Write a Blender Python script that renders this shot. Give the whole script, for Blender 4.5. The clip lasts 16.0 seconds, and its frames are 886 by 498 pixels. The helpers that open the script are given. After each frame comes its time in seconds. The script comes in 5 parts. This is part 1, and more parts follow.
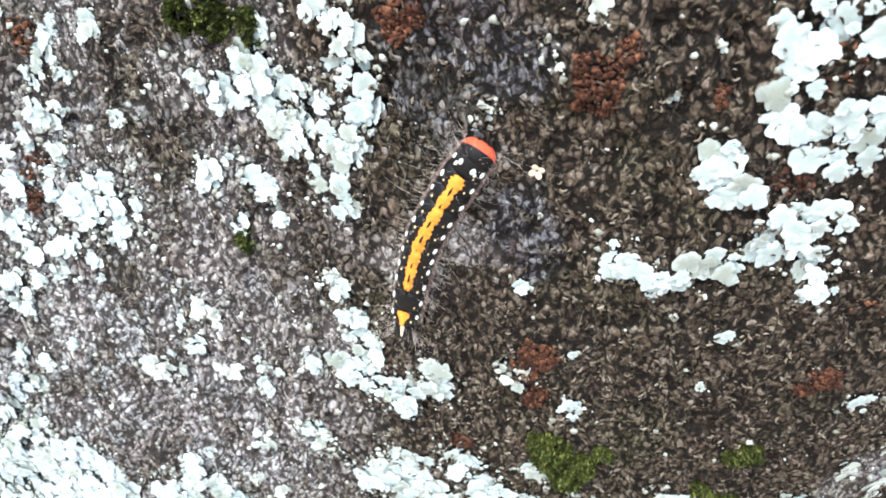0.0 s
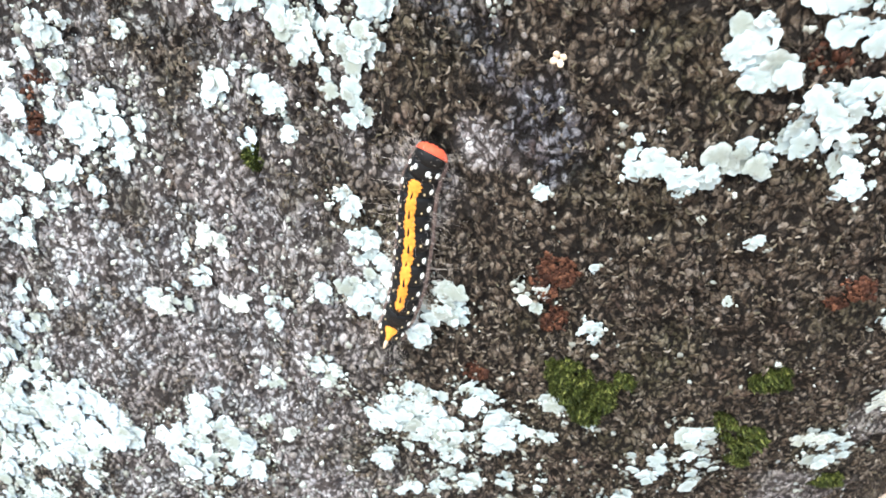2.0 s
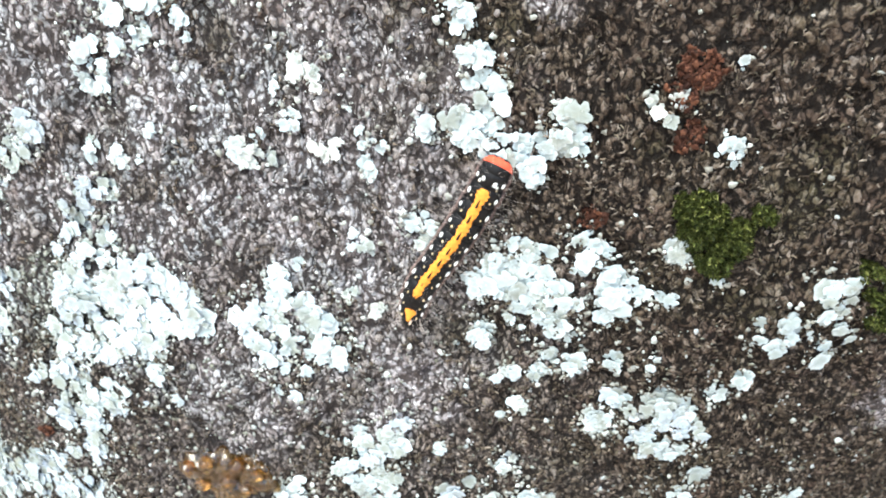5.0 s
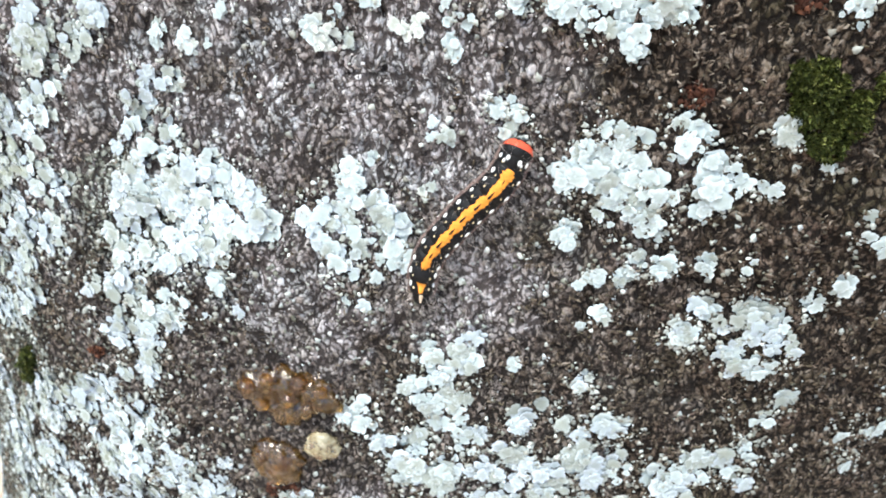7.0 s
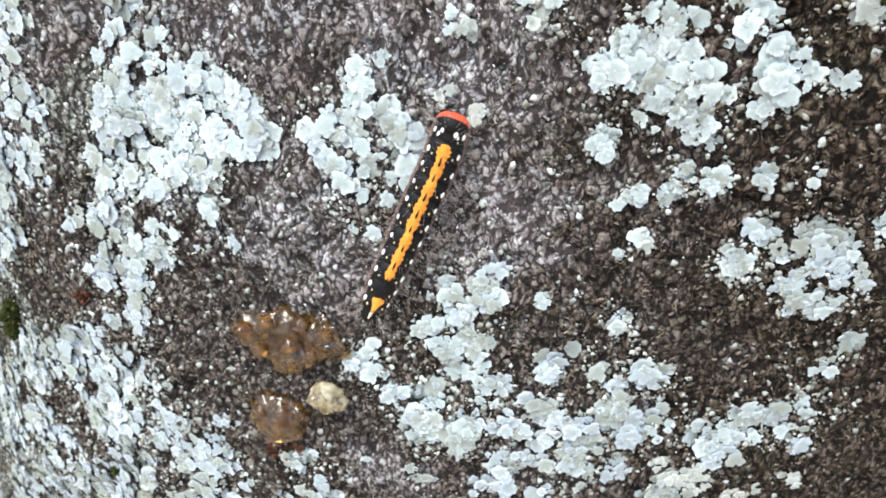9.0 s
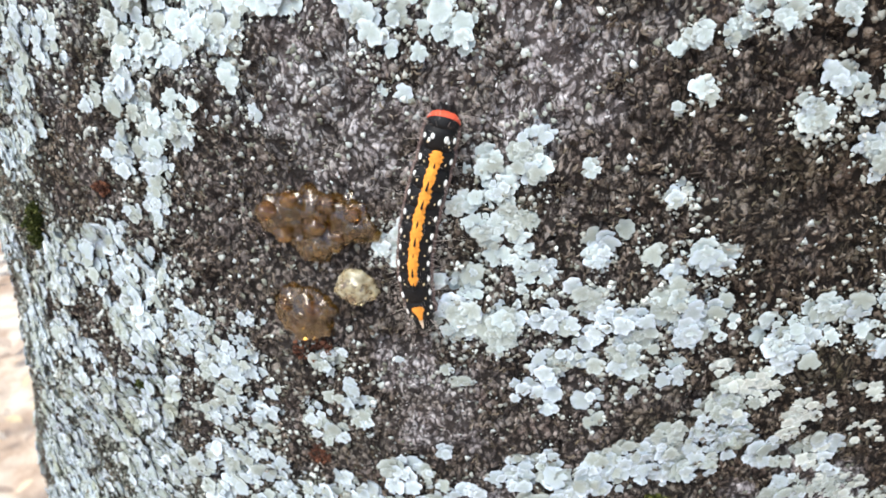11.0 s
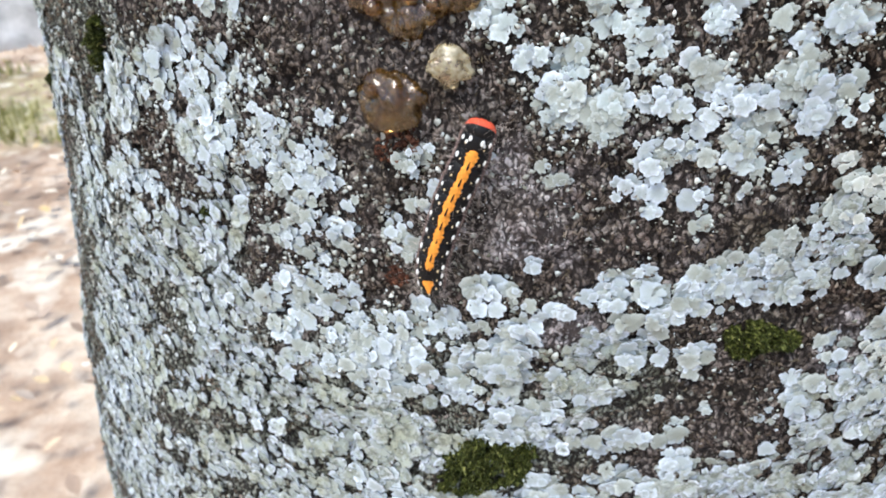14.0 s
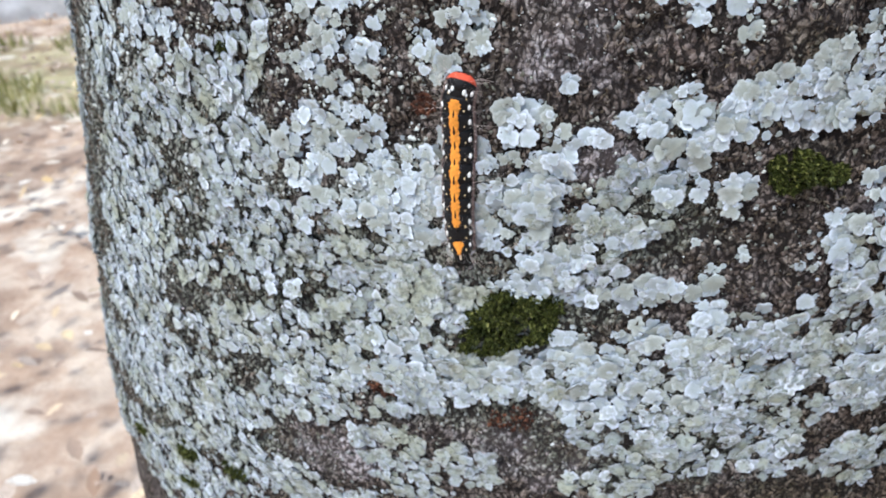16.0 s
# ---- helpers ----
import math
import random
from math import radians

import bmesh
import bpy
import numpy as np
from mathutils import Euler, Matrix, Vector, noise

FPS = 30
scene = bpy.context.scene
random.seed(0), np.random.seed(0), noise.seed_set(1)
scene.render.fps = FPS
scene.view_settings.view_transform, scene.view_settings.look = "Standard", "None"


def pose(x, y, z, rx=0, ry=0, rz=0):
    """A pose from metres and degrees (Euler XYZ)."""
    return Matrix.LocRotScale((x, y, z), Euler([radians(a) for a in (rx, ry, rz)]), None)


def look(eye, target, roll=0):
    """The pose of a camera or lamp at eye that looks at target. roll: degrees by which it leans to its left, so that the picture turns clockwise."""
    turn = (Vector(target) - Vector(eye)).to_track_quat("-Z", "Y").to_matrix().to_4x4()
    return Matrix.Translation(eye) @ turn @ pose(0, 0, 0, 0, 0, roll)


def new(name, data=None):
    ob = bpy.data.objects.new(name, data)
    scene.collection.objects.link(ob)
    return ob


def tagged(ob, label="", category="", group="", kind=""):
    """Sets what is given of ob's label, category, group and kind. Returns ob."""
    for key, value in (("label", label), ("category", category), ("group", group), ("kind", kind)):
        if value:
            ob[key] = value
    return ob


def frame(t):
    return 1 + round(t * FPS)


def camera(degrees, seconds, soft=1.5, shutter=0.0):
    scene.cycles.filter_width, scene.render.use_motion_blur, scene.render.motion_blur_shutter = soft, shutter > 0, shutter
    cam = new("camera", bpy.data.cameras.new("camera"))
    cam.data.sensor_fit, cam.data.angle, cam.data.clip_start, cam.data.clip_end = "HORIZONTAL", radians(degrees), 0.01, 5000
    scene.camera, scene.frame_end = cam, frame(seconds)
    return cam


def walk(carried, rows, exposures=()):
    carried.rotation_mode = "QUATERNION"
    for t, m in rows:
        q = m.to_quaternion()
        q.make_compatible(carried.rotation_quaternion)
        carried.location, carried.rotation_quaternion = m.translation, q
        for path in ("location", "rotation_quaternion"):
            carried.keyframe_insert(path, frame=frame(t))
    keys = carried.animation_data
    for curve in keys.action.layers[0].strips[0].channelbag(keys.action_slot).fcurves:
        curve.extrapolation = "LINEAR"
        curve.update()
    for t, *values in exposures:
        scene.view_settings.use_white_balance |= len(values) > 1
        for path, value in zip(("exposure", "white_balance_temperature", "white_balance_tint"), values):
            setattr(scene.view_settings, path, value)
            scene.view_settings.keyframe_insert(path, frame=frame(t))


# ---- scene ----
cam = camera(64.0, 16.0, soft=1.8)
cam.data.dof.use_dof = True
cam.data.dof.focus_distance = 0.092
cam.data.dof.aperture_fstop = 50
METRES, EYE, TILT, LEAN, TURN = 0.17, 1.2, -31.0, 0.0, 0.0
ROWS = [
    (0.0, 0.0, 0.0, 0.0, 0.0, 0.0, -0.0),
    (0.5, 0.0006, 0.005, -0.0177, -0.02, 0.22, 0.07),
    (1.0, -0.0036, 0.0107, -0.0344, 0.1, 0.21, 0.22),
    (1.5, -0.0114, 0.0112, -0.0575, 0.17, 0.07, 0.19),
    (2.0, -0.0099, 0.0225, -0.0725, 0.24, 0.4, 0.38),
    (2.5, -0.0098, 0.0425, -0.1131, 0.23, 0.55, 0.67),
    (3.0, -0.02, 0.0482, -0.1329, 0.25, 1.39, 0.93),
    (3.5, -0.0298, 0.061, -0.1617, 0.37, 2.2, 1.43),
    (4.0, -0.0553, 0.0685, -0.1909, 0.5, 2.76, 1.15),
    (6.5, -0.1407, 0.1154, -0.3041, 1.74, 3.87, 0.5),
    (7.0, -0.1595, 0.1265, -0.3302, 1.87, 3.79, 0.26),
    (7.5, -0.168, 0.1437, -0.3561, 1.91, 3.93, 0.19),
    (8.0, -0.1641, 0.1627, -0.3716, 2.1, 4.14, 0.2),
    (10.5, -0.1723, 0.2704, -0.4617, 5.49, 4.6, 0.14),
    (11.0, -0.1664, 0.2702, -0.4985, 6.5, 4.37, 0.06),
    (11.5, -0.159, 0.2616, -0.5283, 7.08, 4.54, 0.15),
    (12.0, -0.1732, 0.2707, -0.5609, 7.38, 4.29, -0.18),
    (12.5, -0.1853, 0.2949, -0.586, 7.34, 3.95, -0.34),
    (13.0, -0.2019, 0.3168, -0.6166, 7.29, 3.39, -0.51),
    (13.5, -0.2163, 0.3247, -0.6366, 7.59, 3.04, -0.68),
    (14.0, -0.2354, 0.3178, -0.6569, 7.96, 2.76, -0.87),
    (14.5, -0.2499, 0.3099, -0.6891, 8.24, 2.38, -1.09),
    (15.0, -0.2533, 0.3112, -0.722, 8.2, 2.28, -1.37),
    (15.5, -0.2551, 0.3197, -0.7538, 8.08, 2.13, -1.45),
    (16.0, -0.2618, 0.3535, -0.7971, 8.04, 1.42, -1.74),
]
EXPOSURES = [(0.0, 2.05, 6050, 0), (4.0, 2.10, 6080, 0), (7.0, 1.77, 6080, 2), (10.5, 1.56, 6150, 4), (14.0, 1.34, 6050, 6), (16.0, 1.18, 5900, 7)]
walk(cam, [(t, pose(0, 0, EYE, TILT, LEAN, TURN) @ pose(METRES * x, METRES * y, METRES * z, 90 + pitch, roll, yaw)) for t, x, y, z, yaw, pitch, roll in ROWS], EXPOSURES)

# ---- light: a veiled high sun that grazes the front of the trunk, and the sky ----
SUN_ELEVATION, SUN_AZIMUTH = 60.0, 212.0  # degrees; azimuth from +y towards +x
world = bpy.data.worlds.new("sky")
scene.world = world
world.use_nodes = True
wn = world.node_tree
wn.nodes.clear()
sky = wn.nodes.new("ShaderNodeTexSky")
sky.sky_type = "NISHITA"
sky.sun_disc = False
sky.sun_elevation = radians(SUN_ELEVATION)
sky.sun_rotation = radians(SUN_AZIMUTH)
sky.dust_density = 2.5
bg = wn.nodes.new("ShaderNodeBackground")
bg.inputs["Strength"].default_value = 0.105
wout = wn.nodes.new("ShaderNodeOutputWorld")
wn.links.new(sky.outputs[0], bg.inputs["Color"])
wn.links.new(bg.outputs[0], wout.inputs["Surface"])

sun = new("sun", bpy.data.lights.new("sun", "SUN"))
sun.data.energy = 1.35
sun.data.angle = radians(32.0)
sun.data.color = (1.0, 0.94, 0.85)
el, az = radians(SUN_ELEVATION), radians(SUN_AZIMUTH)
sun.matrix_basis = look((0, 0, 6), (-math.sin(az) * math.cos(el), -math.cos(az) * math.cos(el), 6 - math.sin(el)))


# ---- helpers for noise, nodes and meshes ----
def hash01(i, j, seed):
    n = (np.asarray(i, np.int64) * 374761393 + np.asarray(j, np.int64) * 668265263 + seed * 974634777) & 0x7FFFFFFF
    n = ((n ^ (n >> 13)) * 1274126177) & 0x7FFFFFFF
    n = ((n ^ (n >> 16)) * 1103515245) & 0x7FFFFFFF
    return (n ^ (n >> 15))/ 2147483647.0


def vnoise(u, v, seed=0):
    """Smooth value noise in 0..1 on a unit lattice."""
    u, v = np.asarray(u, float), np.asarray(v, float)
    i, j = np.floor(u), np.floor(v)
    a, b = u - i, v - j
    a, b = a * a * (3 - 2 * a), b * b * (3 - 2 * b)
    n00, n10 = hash01(i, j, seed), hash01(i + 1, j, seed)
    n01, n11 = hash01(i, j + 1, seed), hash01(i + 1, j + 1, seed)
    return (n00 * (1 - a) + n10 * a) * (1 - b) + (n01 * (1 - a) + n11 * a) * b


def fbm(u, v, seed=0, octaves=4):
    total, amp, norm = 0.0, 1.0, 0.0
    for k in range(octaves):
        total = total + amp * vnoise(np.asarray(u) * 2**k, np.asarray(v) * 2**k, seed + 17 * k)
        norm += amp
        amp *= 0.55
    return total / norm


def smooth(lo, hi, x):
    t = np.clip((x - lo) / (hi - lo), 0, 1)
    return t * t * (3 - 2 * t)


def material(name, rough=0.85, spec=0.3):
    m = bpy.data.materials.new(name)
    m.use_nodes = True
    nt = m.node_tree
    bsdf = nt.nodes["Principled BSDF"]
    bsdf.inputs["Roughness"].default_value = rough
    bsdf.inputs["Specular IOR Level"].default_value = spec
    return m, nt, bsdf


def node(nt, kind, **inputs):
    n = nt.nodes.new(kind)
    for key, value in inputs.items():
        sock = n.inputs[key.replace("_", " ")]
        if hasattr(value, "is_output"):
            nt.links.new(value, sock)
        else:
            sock.default_value = value
    return n


def coords(nt):
    return nt.nodes.new("ShaderNodeTexCoord").outputs["Object"]


def noise_fac(nt, scale, detail=4.0, rough=0.6, vector=None):
    n = node(nt, "ShaderNodeTexNoise", Scale=scale, Detail=detail, Roughness=rough)
    nt.links.new(vector or coords(nt), n.inputs["Vector"])
    return n.outputs["Fac"]


def ramp(nt, fac, stops):
    n = nt.nodes.new("ShaderNodeValToRGB")
    nt.links.new(fac, n.inputs["Fac"])
    els = n.color_ramp.elements
    while len(els) < len(stops):
        els.new(0.5)
    for e, (at, colour) in zip(els, stops):
        e.position = at
        e.color = (*colour, 1)
    return n.outputs["Color"]


def mix(nt, fac, a, b, blend="MIX"):
    n = nt.nodes.new("ShaderNodeMix")
    n.data_type = "RGBA"
    n.blend_type = blend
    for sock, value in ((n.inputs["Factor"], fac), (n.inputs["A"], a), (n.inputs["B"], b)):
        if hasattr(value, "is_output"):
            nt.links.new(value, sock)
        else:
            sock.default_value = (*value, 1) if isinstance(value, tuple) else value
    return n.outputs["Result"]


def math_node(nt, op, a, b):
    n = nt.nodes.new("ShaderNodeMath")
    n.operation = op
    for sock, value in zip(n.inputs, (a, b)):
        if hasattr(value, "is_output"):
            nt.links.new(value, sock)
        else:
            sock.default_value = value
    return n.outputs[0]


def attribute(nt, name):
    n = nt.nodes.new("ShaderNodeAttribute")
    n.attribute_name = name
    return n.outputs["Fac"]


def bump(nt, bsdf, height, strength, distance):
    n = node(nt, "ShaderNodeBump", Strength=strength, Distance=distance, Height=height)
    nt.links.new(n.outputs["Normal"], bsdf.inputs["Normal"])


def colour_to(nt, bsdf, colour):
    nt.links.new(colour, bsdf.inputs["Base Color"])


def mesh_from(name, verts, faces, mat, shade=True):
    me = bpy.data.meshes.new(name)
    me.from_pydata([tuple(v) for v in verts], [], [tuple(f) for f in faces])
    me.materials.append(mat)
    if shade:
        me.polygons.foreach_set("use_smooth", np.ones(len(me.polygons), bool))
    me.update()
    return me


def big_mesh(name, verts, tris, mat, shade=True):
    """A mesh from large arrays of vertices and triangles or quads."""
    verts, tris = np.asarray(verts, np.float32), np.asarray(tris, np.int32)
    me = bpy.data.meshes.new(name)
    k = tris.shape[1]
    me.vertices.add(len(verts))
    me.vertices.foreach_set("co", verts.ravel())
    me.loops.add(tris.size)
    me.loops.foreach_set("vertex_index", tris.ravel())
    me.polygons.add(len(tris))
    me.polygons.foreach_set("loop_start", np.arange(0, tris.size, k, dtype=np.int32))
    me.polygons.foreach_set("loop_total", np.full(len(tris), k, np.int32))
    me.polygons.foreach_set("use_smooth", np.full(len(tris), shade))
    me.materials.append(mat)
    me.update(calc_edges=True)
    return me


def part(name, bm, mat, parent, label=""):
    me = bpy.data.meshes.new(name)
    bm.to_mesh(me)
    bm.free()
    me.materials.append(mat)
    me.polygons.foreach_set("use_smooth", np.ones(len(me.polygons), bool))
    ob = new(name, me)
    ob.parent = parent
    return tagged(ob, label)


def strewn(template, frames_, sizes):
    """Copies of a template (verts, tris) at poses given as arrays: points, three axes; joined arrays of vertices and triangles."""
    tv, tf = template
    p, ax, ay, az_ = frames_
    v = tv[None] * np.asarray(sizes)[:, None, :]
    w = p[:, None] + v[..., :1] * ax[:, None] + v[..., 1:2] * ay[:, None] + v[..., 2:] * az_[:, None]
    f = tf[None] + (np.arange(len(p)) * len(tv))[:, None, None]
    return w.reshape(-1, 3), f.reshape(-1, tf.shape[1])


# ---- the trunk's form: angle in degrees (0 faces -y, plus towards +x), height in millimetres ----
def trunk_radius(th, z):
    a, h = np.radians(th), 1.3 * np.tanh((z / 1000 - 1.07) / 0.13)
    r = 0.1417 - 0.0323 * h + 0.0300 * h * h
    r = r + 0.07 * smooth(1230, 2100, z) + 0.07 * smooth(860, 0, z)
    return r - 0.01597 * np.cos(2 * a) - 0.0002 * np.sin(2 * a) - 0.00477 * np.cos(3 * a) + 0.0009 * np.sin(3 * a) + h * (0.02383 * np.sin(2 * a) - 0.01607 * np.cos(2 * a))


# furrows in the bark: from, to (degrees, millimetres), width and depth in millimetres
FURROWS = [
    (-18.0, 1117.3, -13.5, 1117.6, .7, 1.0),
    (-13.5, 1117.6, -10.3, 1116.0, .6, .8),
    (-28.0, 1120.2, -28.9, 1111.2, .8, 1.2),
    (-22.9, 1103.8, -23.2, 1097.6, .7, .9),
    (-36.3, 1119.9, -37.1, 1103.2, 2.2, 2.0),
    (-31.9, 1125.6, -32.8, 1117.6, 2.4, 1.8),
    (-11.1, 1095.8, -10.8, 1082.2, .6, .9),
    (-28.1, 1118.1, -29.7, 1106.7, .7, 1.0),
    (-22.9, 1107.6, -23.9, 1094.5, .7, .9),
    (2.9, 988.2, 1.7, 974.7, .8, 1.2),
    (-10.9, 1015.9, -9.4, 1001.7, .8, 1.2),
    (22.7, 1184.9, 23.2, 1174.7, 2.0, 2.4),
    (20.8, 1174.3, 21.6, 1176.9, 1.8, 2.2),
    (8.2, 1177.5, 7.4, 1169.8, 1.8, 1.6),
    (-37.7, 1086.6, -38.1, 1072.0, 1.2, 1.6),
    (-11.7, 1082.6, -9.5, 1084.6, .7, 1.0),
    (-23.3, 1172.4, -25.9, 1161.1, 2.4, 2.0),
    (0.3, 991.4, -0.1, 983.5, .6, .9),
    (-9.4, 965.7, -8.5, 955.8, .8, 1.2),
    (-30.7, 1133.4, -30.8, 1124.7, 2.0, 1.6),
]


def furrow_depth(th, z):
    u, z = np.atleast_1d(np.asarray(th, float) * 2.4), np.atleast_1d(np.asarray(z, float))
    deep = np.zeros(u.shape)
    for a, b, c, d, wide, depth in FURROWS:
        a, c = a * 2.4, c * 2.4
        near = (u > min(a, c) - 5) & (u < max(a, c) + 5) & (z > min(b, d) - 5) & (z < max(b, d) + 5)
        if not near.any():
            continue
        p, q, du, dz = u[near], z[near], c - a, d - b
        sway = (fbm(p / 3, q / 3, 67, 2) - 0.5) * 1.1
        t = np.clip(((p - a) * du + (q - b) * dz) / (du * du + dz * dz), 0, 1)
        off = np.hypot(p - a - t * du + sway, q - b - t * dz + sway)
        deep[near] = np.maximum(deep[near], depth * smooth(wide, wide * 0.25, off) * smooth(0, 0.15, t + 0.02) * smooth(0, 0.15, 1.02 - t))
    return (deep / 1000).reshape(np.shape(th))


def clumps(th, z):
    """Lumps and pits of crusty bark, about -0.5 to 0.5."""
    u = np.asarray(th) * 2.4
    return fbm(u / 1.5, z / 1.8, 23, 3) - 0.5


def relief(th, z):
    """Swellings, furrows, crevices and lumps of the bark, in metres."""
    u = np.asarray(th) * 2.4
    low = (fbm(u / 17, z / 23, 3, 3) - 0.5) * 0.0026
    furrow = smooth(0.06, 0.0, np.abs(fbm(u / 9 + 5, z / 15, 11, 3) - 0.5)) * 0.0008
    crevice = smooth(0.055, 0.0, np.abs(fbm(u / 2.6 + 3, z / 4.2, 13, 3) - 0.5)) * 0.0006
    hollow = smooth(0.40, 0.25, fbm(u / 5 + 9, z / 6, 29, 3)) * 0.0012
    return low - furrow - crevice - hollow + clumps(th, z) * 0.0013 - furrow_depth(th, z)


def trunk_points(th, z, lift=0.0):
    """Places on the bark, as an array; lift in metres."""
    th, z = np.asarray(th, float), np.asarray(z, float)
    h = 1.3 * np.tanh((z / 1000 - 1.07) / 0.13)
    cx, cy = -0.0065 - 0.01371 * h - 0.00309 * h * h, 0.20528 - 0.05025 * h + 0.03489 * h * h
    cy = cy + 0.07 * smooth(1230, 2100, z)
    r, a = trunk_radius(th, z) + relief(th, z) + lift, np.radians(th)
    return np.stack([cx + r * np.sin(a), cy - r * np.cos(a), z / 1000], -1)


def trunk_frames(th, z, lift=0.0):
    """Places, the way round the trunk, the way up and the way out, over about a centimetre."""
    th, z = np.asarray(th, float), np.asarray(z, float)
    unit = lambda v: v / np.linalg.norm(v, axis=-1, keepdims=True)
    u = unit(trunk_points(th + 2, z) - trunk_points(th - 2, z))
    w = unit(trunk_points(th, z + 4.5) - trunk_points(th, z - 4.5))
    n = unit(np.cross(u, w))
    u = unit(np.cross(w, n))
    return trunk_points(th, z, lift), u, w, n


def inside(circles, th, z, wobble=0.3, seed=5):
    """How deep places lie inside a union of round patches with ragged rims: over 0 inside."""
    best = np.full(np.shape(th), -9.0)
    rag = 1 + wobble * 2 * (fbm(th * 2.4 / 3.5, z / 3.5, seed, 3) - 0.5)
    for a, b, r in circles:
        best = np.maximum(best, rag - np.hypot((th - a) * 2.4, z - b) / r)
    return best


def turned(fr, spin, tilt):
    """Frames turned about their normals by spin and tipped about their first axis by tilt (radians)."""
    p, u, w, n = fr
    c, s = np.cos(spin)[:, None], np.sin(spin)[:, None]
    a, b = c * u + s * w, c * w - s * u
    c, s = np.cos(tilt)[:, None], np.sin(tilt)[:, None]
    return p, a, c * b + s * n, c * n - s * b


rng = np.random.default_rng(7)


# ---- materials ----
def stretched(nt, scale):
    """Object coordinates stretched along an axis."""
    long = nt.nodes.new("ShaderNodeMapping")
    long.inputs["Scale"].default_value = scale
    nt.links.new(coords(nt), long.inputs["Vector"])
    return long.outputs[0]


def warped(nt, vector, scale, amount):
    warp = node(nt, "ShaderNodeTexNoise", Scale=scale, Detail=3.0)
    nt.links.new(vector, warp.inputs["Vector"])
    shift = nt.nodes.new("ShaderNodeVectorMath")
    shift.operation = "SCALE"
    shift.inputs["Scale"].default_value = amount
    nt.links.new(warp.outputs["Color"], shift.inputs[0])
    moved = nt.nodes.new("ShaderNodeVectorMath")
    nt.links.new(vector, moved.inputs[0])
    nt.links.new(shift.outputs[0], moved.inputs[1])
    return moved.outputs[0]


def bark_material():
    m, nt, b = material("bark", 0.9, 0.2)
    co, up = coords(nt), stretched(nt, (1.0, 1.0, 0.75))
    lumps = node(nt, "ShaderNodeTexVoronoi", Scale=1150.0, Randomness=1.0)
    nt.links.new(warped(nt, warped(nt, up, 260.0, 0.003), 1100.0, 0.0012), lumps.inputs["Vector"])
    cell = node(nt, "ShaderNodeSeparateColor", Color=lumps.outputs["Color"]).outputs[0]
    fine = noise_fac(nt, 2100.0, 5, 0.7, co)
    middling = noise_fac(nt, 330.0, 4, 0.65, up)
    broad = noise_fac(nt, 70.0, 4, 0.6, co)
    tint = noise_fac(nt, 150.0, 3, 0.6, co)
    pale = attribute(nt, "pale")
    tone = math_node(nt, "ADD", math_node(nt, "MULTIPLY", cell, 0.24), math_node(nt, "ADD", math_node(nt, "MULTIPLY", fine, 0.42), math_node(nt, "MULTIPLY", middling, 0.34)))
    grey = ramp(nt, tone, [(0.32, (0.16, 0.135, 0.133)), (0.42, (0.36, 0.32, 0.322)), (0.53, (0.57, 0.525, 0.535)), (0.66, (0.82, 0.79, 0.80))])
    brown = ramp(nt, tone, [(0.32, (0.016, 0.011, 0.008)), (0.45, (0.078, 0.056, 0.041)), (0.56, (0.18, 0.136, 0.102)), (0.68, (0.38, 0.32, 0.27))])
    slate = ramp(nt, tone, [(0.34, (0.022, 0.020, 0.026)), (0.48, (0.09, 0.083, 0.10)), (0.66, (0.40, 0.40, 0.45))])
    crusty = ramp(nt, tone, [(0.33, (0.04, 0.04, 0.030)), (0.5, (0.24, 0.26, 0.21)), (0.68, (0.54, 0.57, 0.51))])
    c = mix(nt, pale, brown, grey)
    c = mix(nt, attribute(nt, "slate"), c, slate)
    c = mix(nt, attribute(nt, "crust"), c, crusty)
    c = mix(nt, attribute(nt, "powder"), c, ramp(nt, tone, [(0.36, (0.26, 0.27, 0.29)), (0.5, (0.58, 0.61, 0.64)), (0.62, (0.78, 0.81, 0.83))]))
    c = mix(nt, ramp(nt, broad, [(0.50, (0, 0, 0)), (0.72, (0.5, 0.5, 0.5))]), c, mix(nt, tone, (0.012, 0.014, 0.003), (0.16, 0.155, 0.07)))
    c = mix(nt, ramp(nt, tint, [(0.55, (0, 0, 0)), (0.75, (0.5, 0.5, 0.5))]), c, mix(nt, tone, (0.03, 0.014, 0.010), (0.34, 0.22, 0.18)))
    # shade between the lumps and in wriggling cracks, painted dark into the colour
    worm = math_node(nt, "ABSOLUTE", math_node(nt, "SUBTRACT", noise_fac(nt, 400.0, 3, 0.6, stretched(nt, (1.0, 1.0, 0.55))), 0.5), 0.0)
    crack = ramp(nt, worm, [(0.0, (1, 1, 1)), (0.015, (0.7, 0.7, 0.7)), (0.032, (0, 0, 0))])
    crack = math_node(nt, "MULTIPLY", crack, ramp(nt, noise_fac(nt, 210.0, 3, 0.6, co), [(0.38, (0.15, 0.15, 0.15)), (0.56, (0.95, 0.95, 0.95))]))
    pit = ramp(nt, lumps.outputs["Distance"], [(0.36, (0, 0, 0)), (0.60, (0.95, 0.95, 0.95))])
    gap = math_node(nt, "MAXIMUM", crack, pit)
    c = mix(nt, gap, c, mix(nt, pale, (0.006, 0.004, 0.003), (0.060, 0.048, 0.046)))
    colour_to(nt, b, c)
